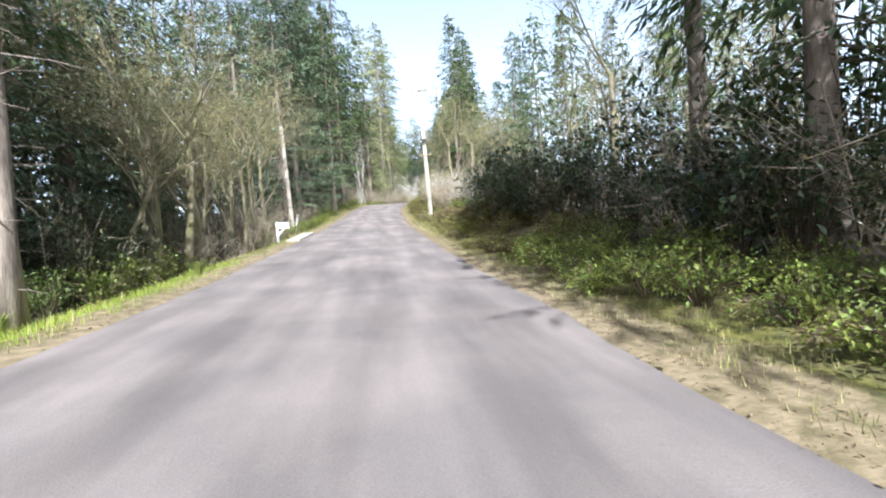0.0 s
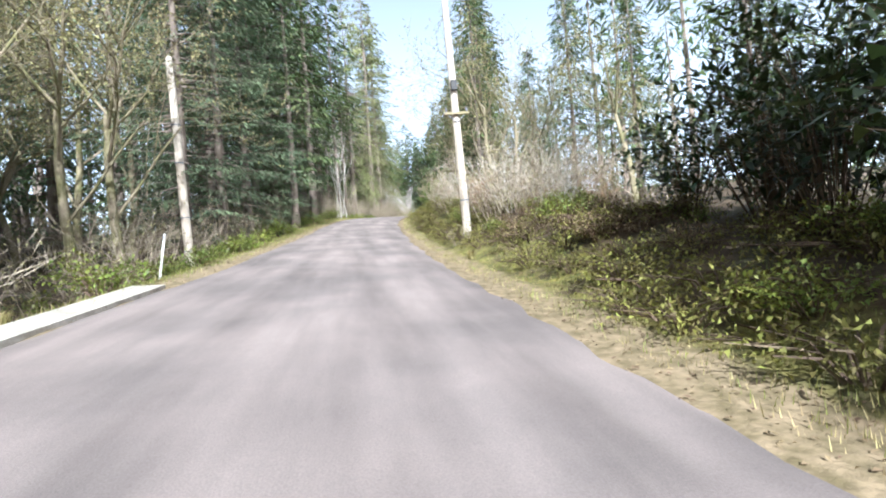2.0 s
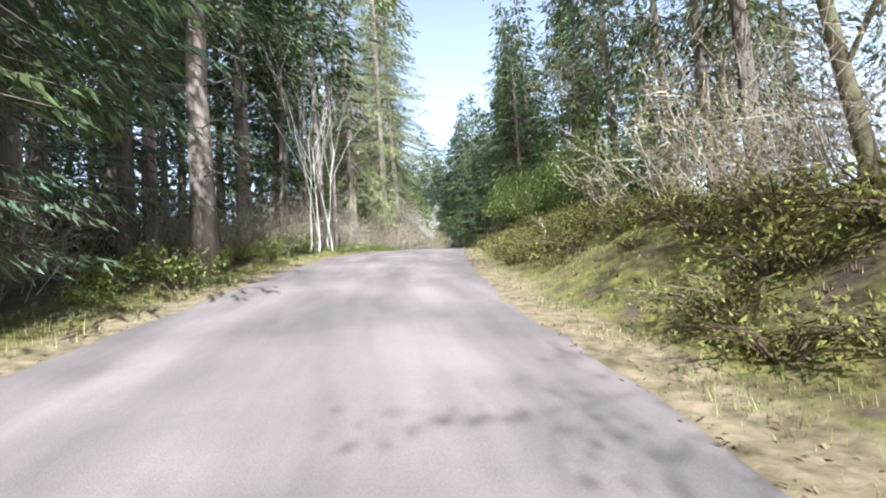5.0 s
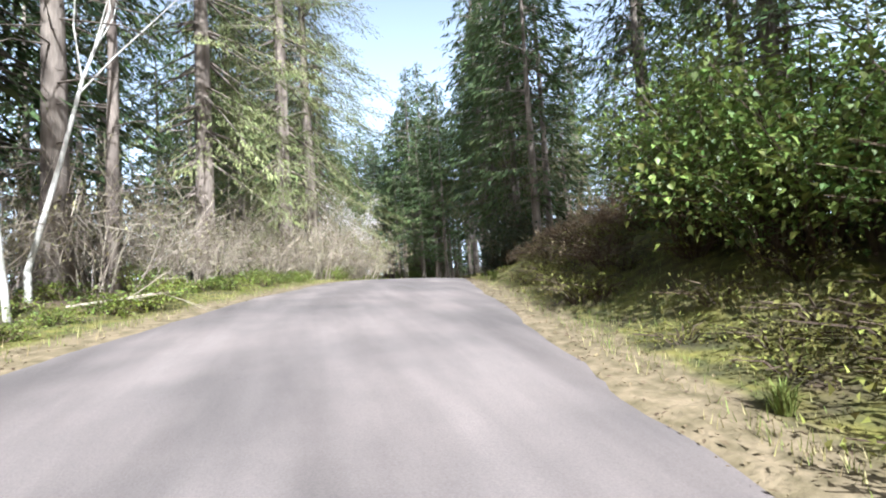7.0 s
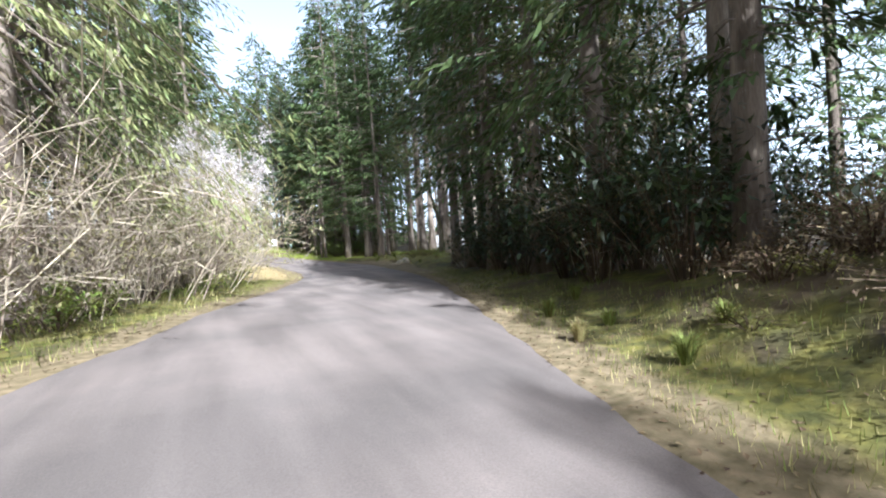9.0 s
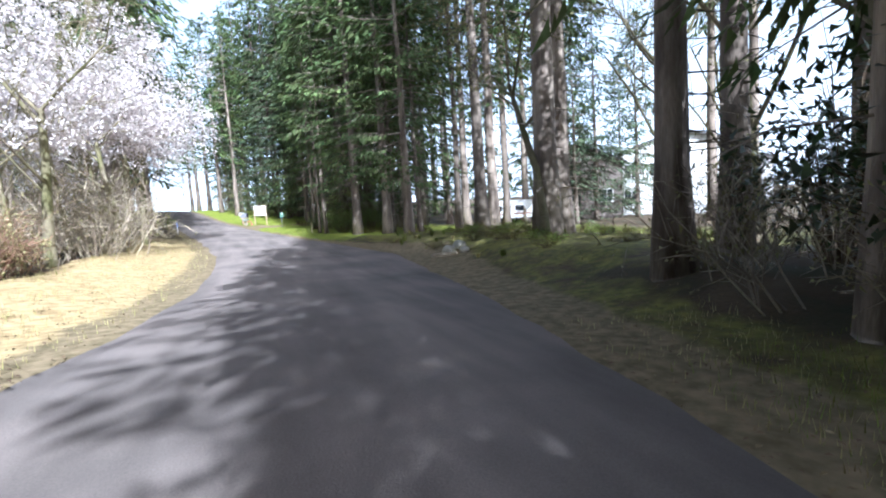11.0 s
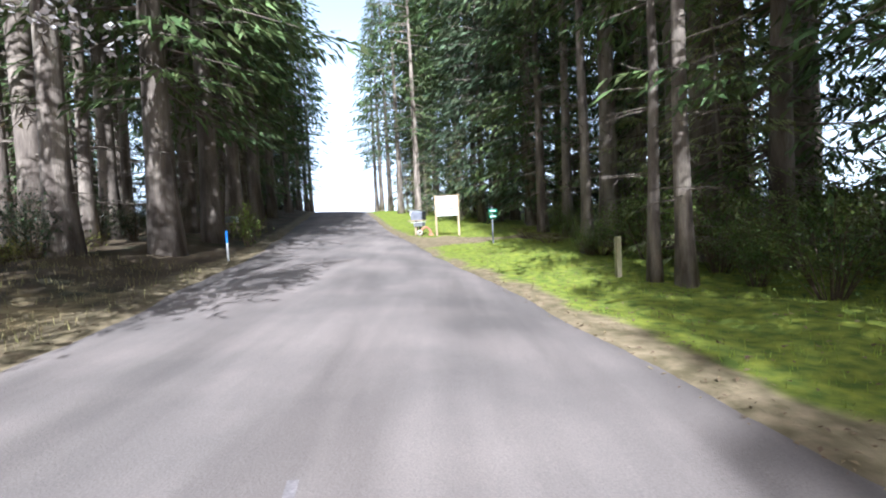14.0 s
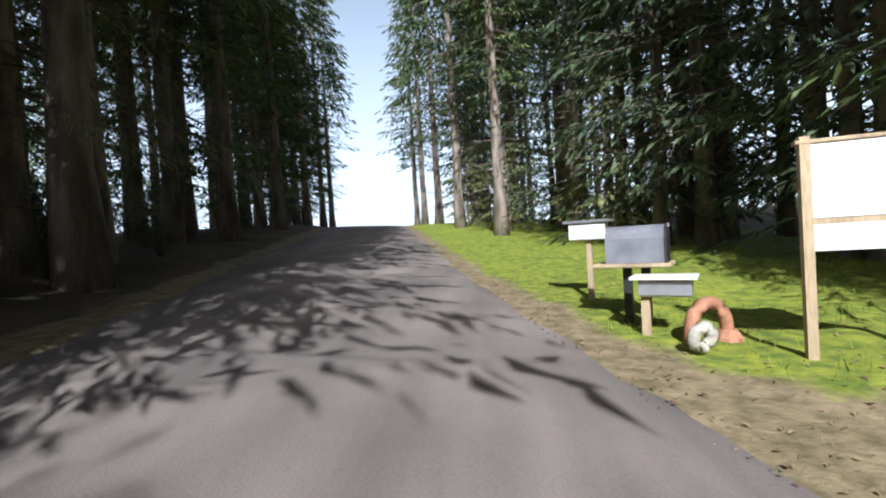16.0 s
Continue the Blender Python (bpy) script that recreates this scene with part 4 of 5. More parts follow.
# the first two are added to deepen the shade on the bend
for k, o, s in ((9.9, 6.9, 0.9), (10.4, 7.2, 0.9), (11.1, 6.6, 0.9), (11.4, 5.9, 1.0), (13.3, 10.2, 1.1), (13.75, 11.6, 1.15), (14.4, 11.0, 1.2)):
    plant(STAND, k, o, s)
scatter(FIR, 6, 9.7, 11.3, 8.0, 13, 0.5, 0.65, apart=2.6, which=2)
scatter(BARE, 6, 10.4, 11.5, 6.0, 9.5, 0.75, 0.95, apart=1.8)
# firs added as sun blockers for the inner shrubs and the lane's right side
for k, o, s, w in ((7.3, 12.0, 0.85, 0), (7.9, 11.0, 0.85, 1), (8.3, 10.0, 0.8, 0), (8.7, 11.5, 0.85, 1), (9.1, 9.6, 0.75, 0), (6.2, 9.5, 0.75, 1), (6.6, 10.5, 0.75, 0), (9.4, 11.0, 0.8, 0)):
    plant(FIR, k, o, s, which=w)
scatter(FIR, 5, 9.6, 12.0, 14, 24, 0.6, 0.75, apart=3.6, which=2)
scatter(STAND, 7, 12.7, 14.4, 14.5, 26, 1.0, 1.25, apart=3.2)
scatter(FIR, 7, 14.8, 17.2, 11, 24, 1.1, 1.3, apart=3.2)
scatter(STAND, 18, 14.5, 21, 9.5, 15, 1.0, 1.3, apart=2.2)
scatter(STAND, 14, 14.5, 21, 15, 25, 1.0, 1.3, apart=2.4, deep=True)
scatter(FIR, 5, 14.6, 17, 10.5, 18, 0.8, 1.0, apart=3.2, which=2)
for k, o, s in ((15.1, 8.6, 1.2), (15.35, 9.6, 1.2), (15.4, 6.8, 0.7)):
    plant(STAND, k, o, s)
scatter(FIRB, 9, 16.9, 22, 8.0, 14, 0.9, 1.05, apart=3.2)
for k, o, s in ((17.7, 8.4, 0.75), (18.6, 7.2, 0.8), (15.5, 9.4, 0.7), (19.4, 6.4, 0.8), (15.0, 8.2, 0.75), (16.2, 10.5, 0.7)):
    plant(FIRL, k, o, s, which=1)
scatter(SHRUB, 7, 14.4, 16.4, 8.5, 13, 0.5, 0.9, apart=2)
# twin slim trunks at the lawn's edge and the low-boughed firs behind them
plant(STAND, 14.87, 5.55, 0.58, which=1)
plant(STAND, 14.82, 5.9, 0.62, which=0)
for k, o, s, w in ((14.9, 8.8, 0.9, 2), (15.6, 8.8, 1.0, 1), (16.3, 9.2, 0.9, 2), (13.5, 12.5, 1.0, 1)):
    plant(FIR, k, o, s, which=w)
scatter(SHRUB, 6, 14.5, 15.6, 6.4, 8.0, 0.45, 0.75, apart=1.2)
scatter(FERN, 26, 14.0, 16.4, 6.6, 11, 0.7, 1.1, apart=0.7)
for k, o, s in ((5.1, -7.6, 1.0), (5.65, -7.2, 1.05)):
    plant(FIRN, k, o, s)
plant(FIR, 6.35, -5.9, 1.05, which=1)
# added to shade the trunk above and the lane's left side
plant(FIR, 5.6, -5.7, 0.9, which=0)
for k, o, s in ((14.45, 24.0, 0.5), (14.2, 25.5, 0.45), (14.0, 31, 0.6)):
    plant(FIRB, k, o, s)
scatter(TUFT, 14, 12.3, 13.5, 4.6, 12, 0.35, 0.6, apart=0.6)
scatter(BRAMBLE, 20, 12.2, 13.4, 5.5, 13, 0.5, 0.9, apart=0.8, which=2)
scatter(FERN, 30, 12.1, 13.5, 4.8, 12, 0.5, 0.9, apart=0.6)
for k, o, s, w in ((13.5, -6.8, 1.1, 1), (12.9, -7.9, 1.05, 0), (14.35, -7.0, 1.2, 0), (14.2, -8.8, 1.3, 0)):
    plant(BLOSSOM, k, o, s, which=w)
# thick twigs and bracken round the pole on the bank
scatter(BRUSH, 14, 3.5, 5.0, 4.6, 8.0, 0.5, 0.8, apart=0.9)
scatter(BRACKEN, 10, 2.9, 4.6, 4.0, 6.0, 0.6, 0.9, apart=0.7)
scatter(RED, 12, 3.3, 5.2, 5.6, 9.0, 0.8, 1.1, apart=1.0)
plant(BRUSH, 3.8, 3.3, 0.32, which=2)
plant(BRUSH, 3.72, 3.8, 0.36, which=2)
# unseen firs added behind the start to shade the inner verge
for k, o, s in ((-2.6, 7.0, 0.9), (-1.8, 7.2, 0.9)):
    plant(FIR, k, o, s, which=0)
scatter(HOLLY, 8, 1.2, 2.6, -14, -9.5, 0.5, 0.8, apart=1.8)
for k, o, s in ((4.35, -8.4, 0.95), (4.75, -8.0, 1.0)):
    plant(FIRN, k, o, s)
scatter(FIRB, 6, 1.5, 3.5, -22, -15, 0.8, 1.0, apart=3)
scatter(BRACKEN, 34, 8.0, 9.6, 4.0, 8.5, 0.8, 1.2, apart=0.6)
# straight firs out of view, added so shade reaches the lane's right edge
for k, o, s in ((-0.3, 6.7, 0.85), (-0.6, 6.1, 0.85), (-0.95, 5.8, 0.85)):
    plant(STAND, k, o, s, which=2)
scatter(HOLLY, 12, 15.6, 20, 11, 20, 0.5, 0.8, apart=2)
scatter(HOLLY, 12, 5.5, 9, -18, -11, 0.55, 0.8, apart=1.8)
scatter(HOLLY, 8, 2.0, 3.5, -17, -10, 0.5, 0.75, apart=1.8)
scatter(FERN, 20, 6.1, 7.2, 3.4, 6.0, 0.8, 1.2, apart=0.45)
for k, o, s in ((14.0, 23, 0.7), (13.85, 26, 0.75), (13.7, 22, 0.6), (13.75, 30, 0.7)):
    plant(FIRB, k, o, s, which=0)
scatter(FIRB, 5, 16.8, 19.5, 9, 15, 0.85, 1.0, apart=2.6)
for k, o, s in ((16.5, -12.5, 0.8), (17.1, -13.5, 0.85), (17.6, -11.8, 0.8), (18.4, -13, 0.85), (16.9, -16, 0.9)):
    plant(FIR, k, o, s, which=2)
# tall firs added to throw shade over the bend and the lawn
for k, o, s, w in ((9.7, 5.8, 0.8, 0), (10.15, 5.4, 0.9, 0), (10.6, 5.4, 0.9, 0), (11.0, 5.0, 0.9, 0), (11.35, 5.0, 0.9, 0), (11.7, 5.4, 0.85, 1), (11.85, 8.4, 0.9, 1), (11.7, 9.8, 0.9, 1)):
    plant(FIR, k, o, s, which=w)
# three firs added to shade the lawn
for k, o, s, w in ((14.3, 6.5, 0.95, 0), (14.05, 7.7, 0.95, 0), (13.78, 8.0, 0.9, 0)):
    plant(FIR, k, o, s, which=w)
# two old firs with thick boles behind the boulders
plant(STAND, 12.5, 8.0, 1.35, which=2)
plant(FIR, 12.62, 9.6, 1.15, which=1)
for k, o, s in ((13.9, 9.4, 0.8), (14.15, 8.6, 0.75), (14.4, 9.6, 0.8)):
    plant(STAND, k, o, s, which=1)
for k, o, s in ((4.55, 7.0, 0.9), (5.1, 7.8, 0.9), (5.6, 6.8, 0.8)):
    plant(BARE, k, o, s)
# boughs that close over the lane's far end
for k, o, s in ((18.3, 5.9, 0.9), (19.2, 5.4, 0.95), (20.2, 5.2, 1.0), (21.3, 4.9, 1.0), (22.4, 4.6, 1.0)):
    plant(FIR, k, o, s, which=1)
for k, o, s in ((17.3, -7.0, 0.95), (18.2, -6.4, 1.0), (19.1, -6.1, 1.0), (20.1, -5.9, 1.0), (21.2, -5.8, 1.0), (22.3, -5.6, 1.0)):
    plant(FIR, k, o, s, which=1)
scatter(BRUSH, 16, 13.1, 14.5, -10, -6.8, 0.9, 1.3, apart=1.0)
scatter(BARE, 4, 13.8, 14.6, -10.5, -8.4, 0.7, 0.95, apart=1.4)
scatter(FERN, 24, 14.2, 15.6, -11, -8.0, 0.8, 1.2, apart=0.6)
# --- deeper woods ---
scatter(FAR, 70, -4, 26, -60, -22, apart=4, deep=True)
scatter(FAR, 34, -1, 11, -32, -20, apart=3.2, deep=True)
scatter(HOLLY, 20, -0.5, 9, -24, -13, 0.7, 1.1, apart=2.2, deep=True)
scatter(FAR, 44, -4, 11, 17, 55, 0.7, 0.95, apart=4, deep=True)
scatter(FAR, 16, 15, 22, 24, 44, apart=4, deep=True)
join_deep_woods()
for k, o in ((9.6, 2.4), (9.66, 3.1), (9.5, 3.7), (9.8, 2.7), (9.45, 2.9), (9.9, 3.6), (8.9, 2.7), (8.6, 3.0), (1.9, 3.2), (7.35, 2.8), (3.4, 2.9), (6.6, 2.9), (12.3, 5.0)):
    plant(TUFT, k, o, 0.65)
scatter(TUFT, 10, 12.2, 13.8, 5.0, 11, 0.5, 0.8, apart=0.8)
scatter(TUFT, 16, 0.3, 11, -6.2, -4.9, 0.5, 0.8, apart=0.8)
# variants that found no place
for kind in (FIR, FIRB, FIRN, FIRL, STAND, BARE, ALDER, BRUSH, WILLOW, CANES, RED, BRAMBLE, SHRUB, HOLLY, BRACKEN, TUFT, FERN, BLOSSOM):
    for src, used in zip(kind["first"], kind["used"]):
        if not used:
            for ob in list(src.children):
                bpy.data.objects.remove(ob)
            bpy.data.objects.remove(src)


# Grass and weeds along the verges
def blades(name, k0, k1, o0, o1, n, h0, h1, mat, label, seed, clump=0.0):
    rnd = np.random.RandomState(seed)
    s = Soup()
    ks = rnd.uniform(k0, k1, n)
    us = rnd.uniform(0, 1, n)
    keep = rnd.uniform(0, 1, n) < 0.35 + 0.65 * (np.sin(ks * 9.0 + us * 5) * np.sin(ks * 23 + 1.0) > -0.1)
    ks, us = ks[keep], us[keep]
    offs = o0(ks) + (o1(ks) - o0(ks)) * us
    off_track = driveway(ks, offs) < 0.4
    ks, offs = ks[off_track], offs[off_track]
    ax = np.stack([np.interp(ks, KS, AXIS[:, c]) for c in range(2)], 1)
    tn = np.stack([np.interp(ks, KS, TAN[:, c]) for c in range(2)], 1)
    x, y = ax[:, 0] + offs * tn[:, 1], ax[:, 1] - offs * tn[:, 0]
    z = ground_height(ks, offs, x, y)
    for i in range(len(ks)):
        w, h = rnd.uniform(0, 6.283), rnd.uniform(h0, h1)
        lean = rnd.uniform(0.1, 0.7) * h
        a, b = math.cos(w), math.sin(w)
        t = 0.004 + 0.014 * h
        j = len(s.v)
        s.v += [(x[i] - b * t, y[i] + a * t, z[i] - 0.02), (x[i] + b * t, y[i] - a * t, z[i] - 0.02), (x[i] + a * lean, y[i] + b * lean, z[i] + h)]
        s.f.append((j, j + 1, j + 2))
    return tagged(add(s, name, mat), label, "grass", kind="stuff")


blades("verge_grass", -0.5, 11.4, lambda k: left_edge(k) - 2.4, lambda k: left_edge(k) - 0.25, 34000, 0.03, 0.14, "grass", "spring grass along the outer verge", 1)
blades("verge_grass", -0.5, 11.4, lambda k: right_edge(k) + 0.35, lambda k: right_edge(k) + 2.8, 42000, 0.03, 0.14, "grass", "spring grass and weeds along the inner verge", 2)
blades("dry_grass", -0.5, 11.6, lambda k: right_edge(k) + 0.2, lambda k: right_edge(k) + 2.4, 26000, 0.03, 0.12, "dry", "dry straw-coloured grass along the inner verge", 3)
blades("dry_grass", -0.5, 11.6, lambda k: left_edge(k) - 1.6, lambda k: left_edge(k) - 0.1, 5000, 0.05, 0.2, "dry", "dry straw-coloured grass along the outer verge", 4)
blades("dry_grass", 11.4, 15.4, lambda k: left_edge(k) - 4.2, lambda k: left_edge(k) - 0.2, 9000, 0.04, 0.16, "dry", "pale dry mown grass beside the blossom tree", 5)
blades("lawn_grass", 13.6, 21, lambda k: right_edge(k) + 0.6, lambda k: right_edge(k) + 9, 50000, 0.03, 0.12, "lush", "bright green lawn under the firs", 6)
blades("lawn_grass", -0.5, 1.7, lambda k: left_edge(k) - 4.0, lambda k: left_edge(k) - 0.3, 14000, 0.05, 0.18, "lush", "bright green grass beside the lane", 7)


# Things beside the lane
def thing(name, k, off, label, category, turn=0.0, group="", lift=0.0):
    x, y, z = place(k, off)
    ob = new(name)
    ob.matrix_basis = pose(x, y, z + lift, 0, 0, heading(k) + turn)
    return tagged(ob, label, category, group)


def arch_box(s, x0, x1, y0, y1, z0, z1, steps=8):
    """A box with a rounded top that runs along y (a rural letterbox)."""
    w = (x1 - x0) / 2
    prof = [(x0, z0), (x1, z0)] + [((x0 + x1) / 2 + w * math.cos(math.pi * i / steps), z1 - w * 0.8 + w * 0.8 * math.sin(math.pi * i / steps)) for i in range(steps + 1)]
    base = len(s.v)
    for y in (y0, y1):
        s.v += [(x, y, z) for x, z in prof]
    n = len(prof)
    for i in range(n):
        s.f.append((base + i, base + (i + 1) % n, base + n + (i + 1) % n, base + n + i))
    s.f.append(tuple(base + i for i in reversed(range(n))))
    s.f.append(tuple(base + n + i for i in range(n)))


def tube_part(name, pts, radii, mat, parent, sides=8, label=""):
    s = Soup()
    s.tube(pts, radii, sides)
    return add(s, name, mat, parent, label, smooth=False)


def box_part(name, dims, mat, parent, m=None, bevel=0.01, label=""):
    s = Soup()
    s.box(*dims, m=m, bevel=bevel)
    return add(s, name, mat, parent, label)


# roadside letterbox on a white post, with its arm and brace
mb = thing("mailbox", 2.58, -5.5, "silver letterbox on a white wooden post with a brace", "mailbox", turn=-4)
box_part("post", (-0.05, -0.05, -0.4, 0.05, 0.05, 1.08), "white", mb)
box_part("arm", (-0.04, -0.05, 0.72, 0.62, 0.05, 0.79), "white", mb)
s = Soup()
s.tube([(0.03, 0, 0.36), (0.14, 0, 0.52), (0.34, 0, 0.71)], [0.045, 0.05, 0.05], 4)
add(s, "brace", "white", mb, "curved white brace")
s = Soup()
arch_box(s, -0.1, 0.1, -0.26, 0.26, 0.81, 1.06)
box = add(s, "box", "metal", mb, "silver sheet-metal box with a rounded top")
box.matrix_basis = pose(0.3, 0, 0, 0, 0, 90)
s = Soup()
arch_box(s, -0.104, 0.104, -0.285, -0.262, 0.806, 1.065)
add(s, "door", "white", box, "white letterbox door")
box_part("flag", (0.105, -0.1, 0.95, 0.115, 0.1, 1.0), "white", box, bevel=0.002)

# utility poles
pl = thing("utility_pole", 4.1, -7.5, "bleached leaning wooden pole without wires", "utility pole", group="poles beside the lane")
pl.matrix_basis = pl.matrix_basis @ pose(0, 0, 0, 0, -2.5, 0)
tube_part("shaft", [(0, 0, -0.6), (0, 0, 3), (0.02, 0, 6), (0.02, 0, 9.1)], [0.18, 0.165, 0.15, 0.13], "pole", pl, 12)
for z in (0.9, 2.3, 4.6, 6.2):
    tube_part("band", [(0.005, 0, z), (0.005, 0, z + 0.05)], [0.182, 0.18], "greymetal", pl, 12)
pr = thing("utility_pole", 3.88, 3.85, "bleached wooden utility pole with a crossarm on the bank", "utility pole", group="poles beside the lane")
pr.matrix_basis = pr.matrix_basis @ pose(0, 0, 0, 0, -1.5, 0)
tube_part("shaft", [(0, 0, -0.6), (0, 0, 4), (0, 0, 8), (0, 0, 10.6)], [0.17, 0.155, 0.135, 0.115], "pole", pr, 12)
top = box_part("crossarm", (-0.62, -0.25, 10.25, 0.62, -0.13, 10.37), "bare", pr)
for x in (-0.52, 0.52):
    tube_part("insulator", [(x, -0.19, 10.37), (x, -0.19, 10.45), (x, -0.19, 10.48), (x, -0.19, 10.55)], [0.02, 0.05, 0.035, 0.05], "greymetal", pr, 8)
arm = box_part("crossarm", (-0.5, -0.27, 5.0, 0.5, -0.16, 5.1), "bare", pr)
for x in (-0.42, 0.42):
    tube_part("insulator", [(x, -0.21, 5.1), (x, -0.21, 5.18), (x, -0.21, 5.21), (x, -0.21, 5.28)], [0.02, 0.05, 0.035, 0.05], "greymetal", pr, 8)
for sx in (-1, 1):
    tube_part("brace", [(0, -0.16, 4.7), (sx * 0.36, -0.2, 5.0)], [0.02, 0.02], "greymetal", pr, 5)
box_part("bracket", (-0.12, -0.3, 6.0, 0.12, -0.15, 6.4), "black", pr, label="black bracket")
tube_part("band", [(0, 0, 1.5), (0, 0, 1.56)], [0.172, 0.17], "greymetal", pr, 12)
tube_part("guard_wire", [(0.17, 0, -0.1), (0.165, 0, 2.4)], [0.02, 0.02], "greymetal", pr, 5)

mk = thing("marker_stake", 3.5, -6.3, "thin leaning white marker stake in the weeds", "marker")
mk.matrix_basis = mk.matrix_basis @ pose(0, 0, 0, 0, 9, 0)
box_part("stake", (-0.025, -0.012, -0.3, 0.03, 0.012, 1.55), "white", mk, bevel=0.004)
box_part("reflector", (-0.028, -0.017, 1.36, 0.028, -0.0125, 1.5), "metal", mk, bevel=0.001)

# concrete apron of a driveway beside the letterbox
s = Soup()
for i, k in enumerate((2.55, 2.68, 2.81, 2.94, 3.07)):
    for o in (-5.05, -4.4):
        x, y, z = place(k, o)
        base = float(np.interp(k, KS, AXIS[:, 2])) + CROSSFALL * o + 0.05
        s.v.append((x, y, base))
n = len(s.v)
s.v += [(x, y, z - 0.6) for x, y, z in s.v]
for i in range(4):
    a = i * 2
    s.f.append((a, a + 1, a + 3, a + 2))
    s.f.append((n + a + 1, a + 1, a, n + a)) if i == 0 else None
    s.f.append((a + 1, n + a + 1, n + a + 3, a + 3))
    s.f.append((a + 2, n + a + 2, n + a, a))
s.f.append((n - 2, n - 1, 2 * n - 1, 2 * n - 2))
tagged(add(s, "driveway_apron", "stone"), "pale concrete driveway apron at the lane's edge", "pavement", kind="structure")

# reflector post, plant and street-name post
sp = thing("marker_stake", 15.5, -3.95, "white plastic marker post with a blue top", "marker")
tube_part("stake", [(0, 0, -0.2), (0, 0, 0.85)], [0.03, 0.028], "white", sp, 8)
tube_part("band", [(0, 0, 0.5), (0, 0, 0.86)], [0.0325, 0.031], "blue", sp, 8, "blue reflective sleeve")
gp = thing("street_sign", 15.85, 5.1, "green street sign blades on a grey steel post", "sign")
tube_part("post", [(0, 0, -0.3), (0, 0, 1.42)], [0.03, 0.03], "greymetal", gp, 8)
b1 = box_part("blade", (-0.16, -0.045, 1.2, 0.2, -0.035, 1.34), "green", gp, bevel=0.002, label="small green sign blade")
b2 = box_part("blade", (-0.14, -0.045, 0.98, 0.18, -0.035, 1.12), "green", gp, bevel=0.002, label="small green sign blade")
for z, par in ((1.25, b1), (1.03, b2)):
    box_part("lettering", (-0.1, -0.05, z, 0.13, -0.046, z + 0.045), "white", par, bevel=0.0005, label="white bar of unreadable lettering")
wp_ = thing("wooden_post", 14.92, 5.05, "short weathered wooden post in the grass", "post")
box_part("post", (-0.05, -0.05, -0.3, 0.05, 0.05, 0.85), "bare", wp_, bevel=0.015)

# letterbox and post beside the shrub on the outer side
ob = thing("mailbox", 16.3, -5.55, "blue-grey letterbox on a short post with a pale shelf", "mailbox", turn=80)
box_part("post", (-0.05, -0.05, -0.3, 0.05, 0.05, 0.68), "bare", ob)
box_part("shelf", (-0.17, -0.28, 0.682, 0.17, 0.28, 0.715), "plank", ob, bevel=0.006)
s = Soup()
arch_box(s, -0.13, 0.13, -0.24, 0.24, 0.718, 1.0)
body = add(s, "box", "greymetal", ob)
s = Soup()
arch_box(s, -0.134, 0.134, -0.262, -0.242, 0.714, 1.004)
add(s, "door", "metal", body, "pale sheet-metal door")
ob = thing("wooden_post", 16.38, -6.35, "weathered wooden post beside a letterbox", "post")
box_part("post", (-0.05, -0.05, -0.3, 0.05, 0.05, 1.22), "pole", ob, bevel=0.012)

# notice board on two wooden posts
bx, by, bz = place(16.78, 6.0)
nb = tagged(new("notice_board"), "blank white notice board on two wooden posts on the lawn", "sign")
nb.matrix_basis = pose(15.85, 154.85, bz, 0, 0, -14) @ Matrix.Scale(0.93, 4)
for x in (-0.62, 0.62):
    box_part("post", (x - 0.045, -0.045, -0.4, x + 0.045, 0.045, 1.98), "plank", nb, bevel=0.008)
box_part("panel", (-0.575, -0.03, 1.18, 0.575, 0.0, 1.9), "panel", nb, bevel=0.004, label="large white upper panel")
box_part("panel", (-0.575, -0.03, 0.86, 0.575, 0.0, 1.12), "panel", nb, bevel=0.004, label="narrow white lower panel")
box_part("rail", (-0.575, -0.02, 1.122, 0.575, 0.02, 1.178), "plank", nb, bevel=0.004)
box_part("cap", (-0.7, -0.05, 1.905, 0.7, 0.05, 1.945), "plank", nb, bevel=0.006)
box_part("lettering", (0.12, -0.036, 1.2, 0.36, -0.032, 1.3), "greymetal", nb, bevel=0.0005, label="grey bar of unreadable lettering")


# row of rural letterboxes
rx, ry, rz = place(16.57, 3.2)
lb = tagged(new("mailbox"), "large grey letterbox with an orange flag on black posts", "mailbox", "letterboxes on the lawn")
lb.matrix_basis = pose(rx, ry, rz, 0, 0, 62)
for y in (-0.1, 0.12):
    box_part("post", (-0.05, y - 0.05, -0.4, 0.05, y + 0.05, 0.72), "black", lb)
box_part("shelf", (-0.24, -0.42, 0.72, 0.24, 0.5, 0.77), "plank", lb, label="weathered wooden shelf board")
s = Soup()
arch_box(s, -0.2, 0.2, -0.34, 0.34, 0.775, 1.24)
body = add(s, "box", "greymetal", lb, "grey steel box with a rounded top")
s = Soup()
arch_box(s, -0.205, 0.205, -0.37, -0.342, 0.77, 1.245)
add(s, "door", "black", body, "black letterbox door")
box_part("flag", (0.205, -0.2, 1.16, 0.215, 0.1, 1.21), "orange", body, bevel=0.002, label="orange plastic flag")
box_part("latch", (-0.03, -0.39, 1.2, 0.03, -0.371, 1.25), "metal", body, bevel=0.002)

rx2, ry2, rz2 = place(16.73, 3.3)
wb = tagged(new("mailbox"), "white flat-topped letterbox behind the grey one", "mailbox", "letterboxes on the lawn")
wb.matrix_basis = pose(rx2, ry2, rz2, 0, 0, 62)
box_part("post", (-0.04, -0.04, -0.4, 0.04, 0.04, 0.95), "plank", wb)
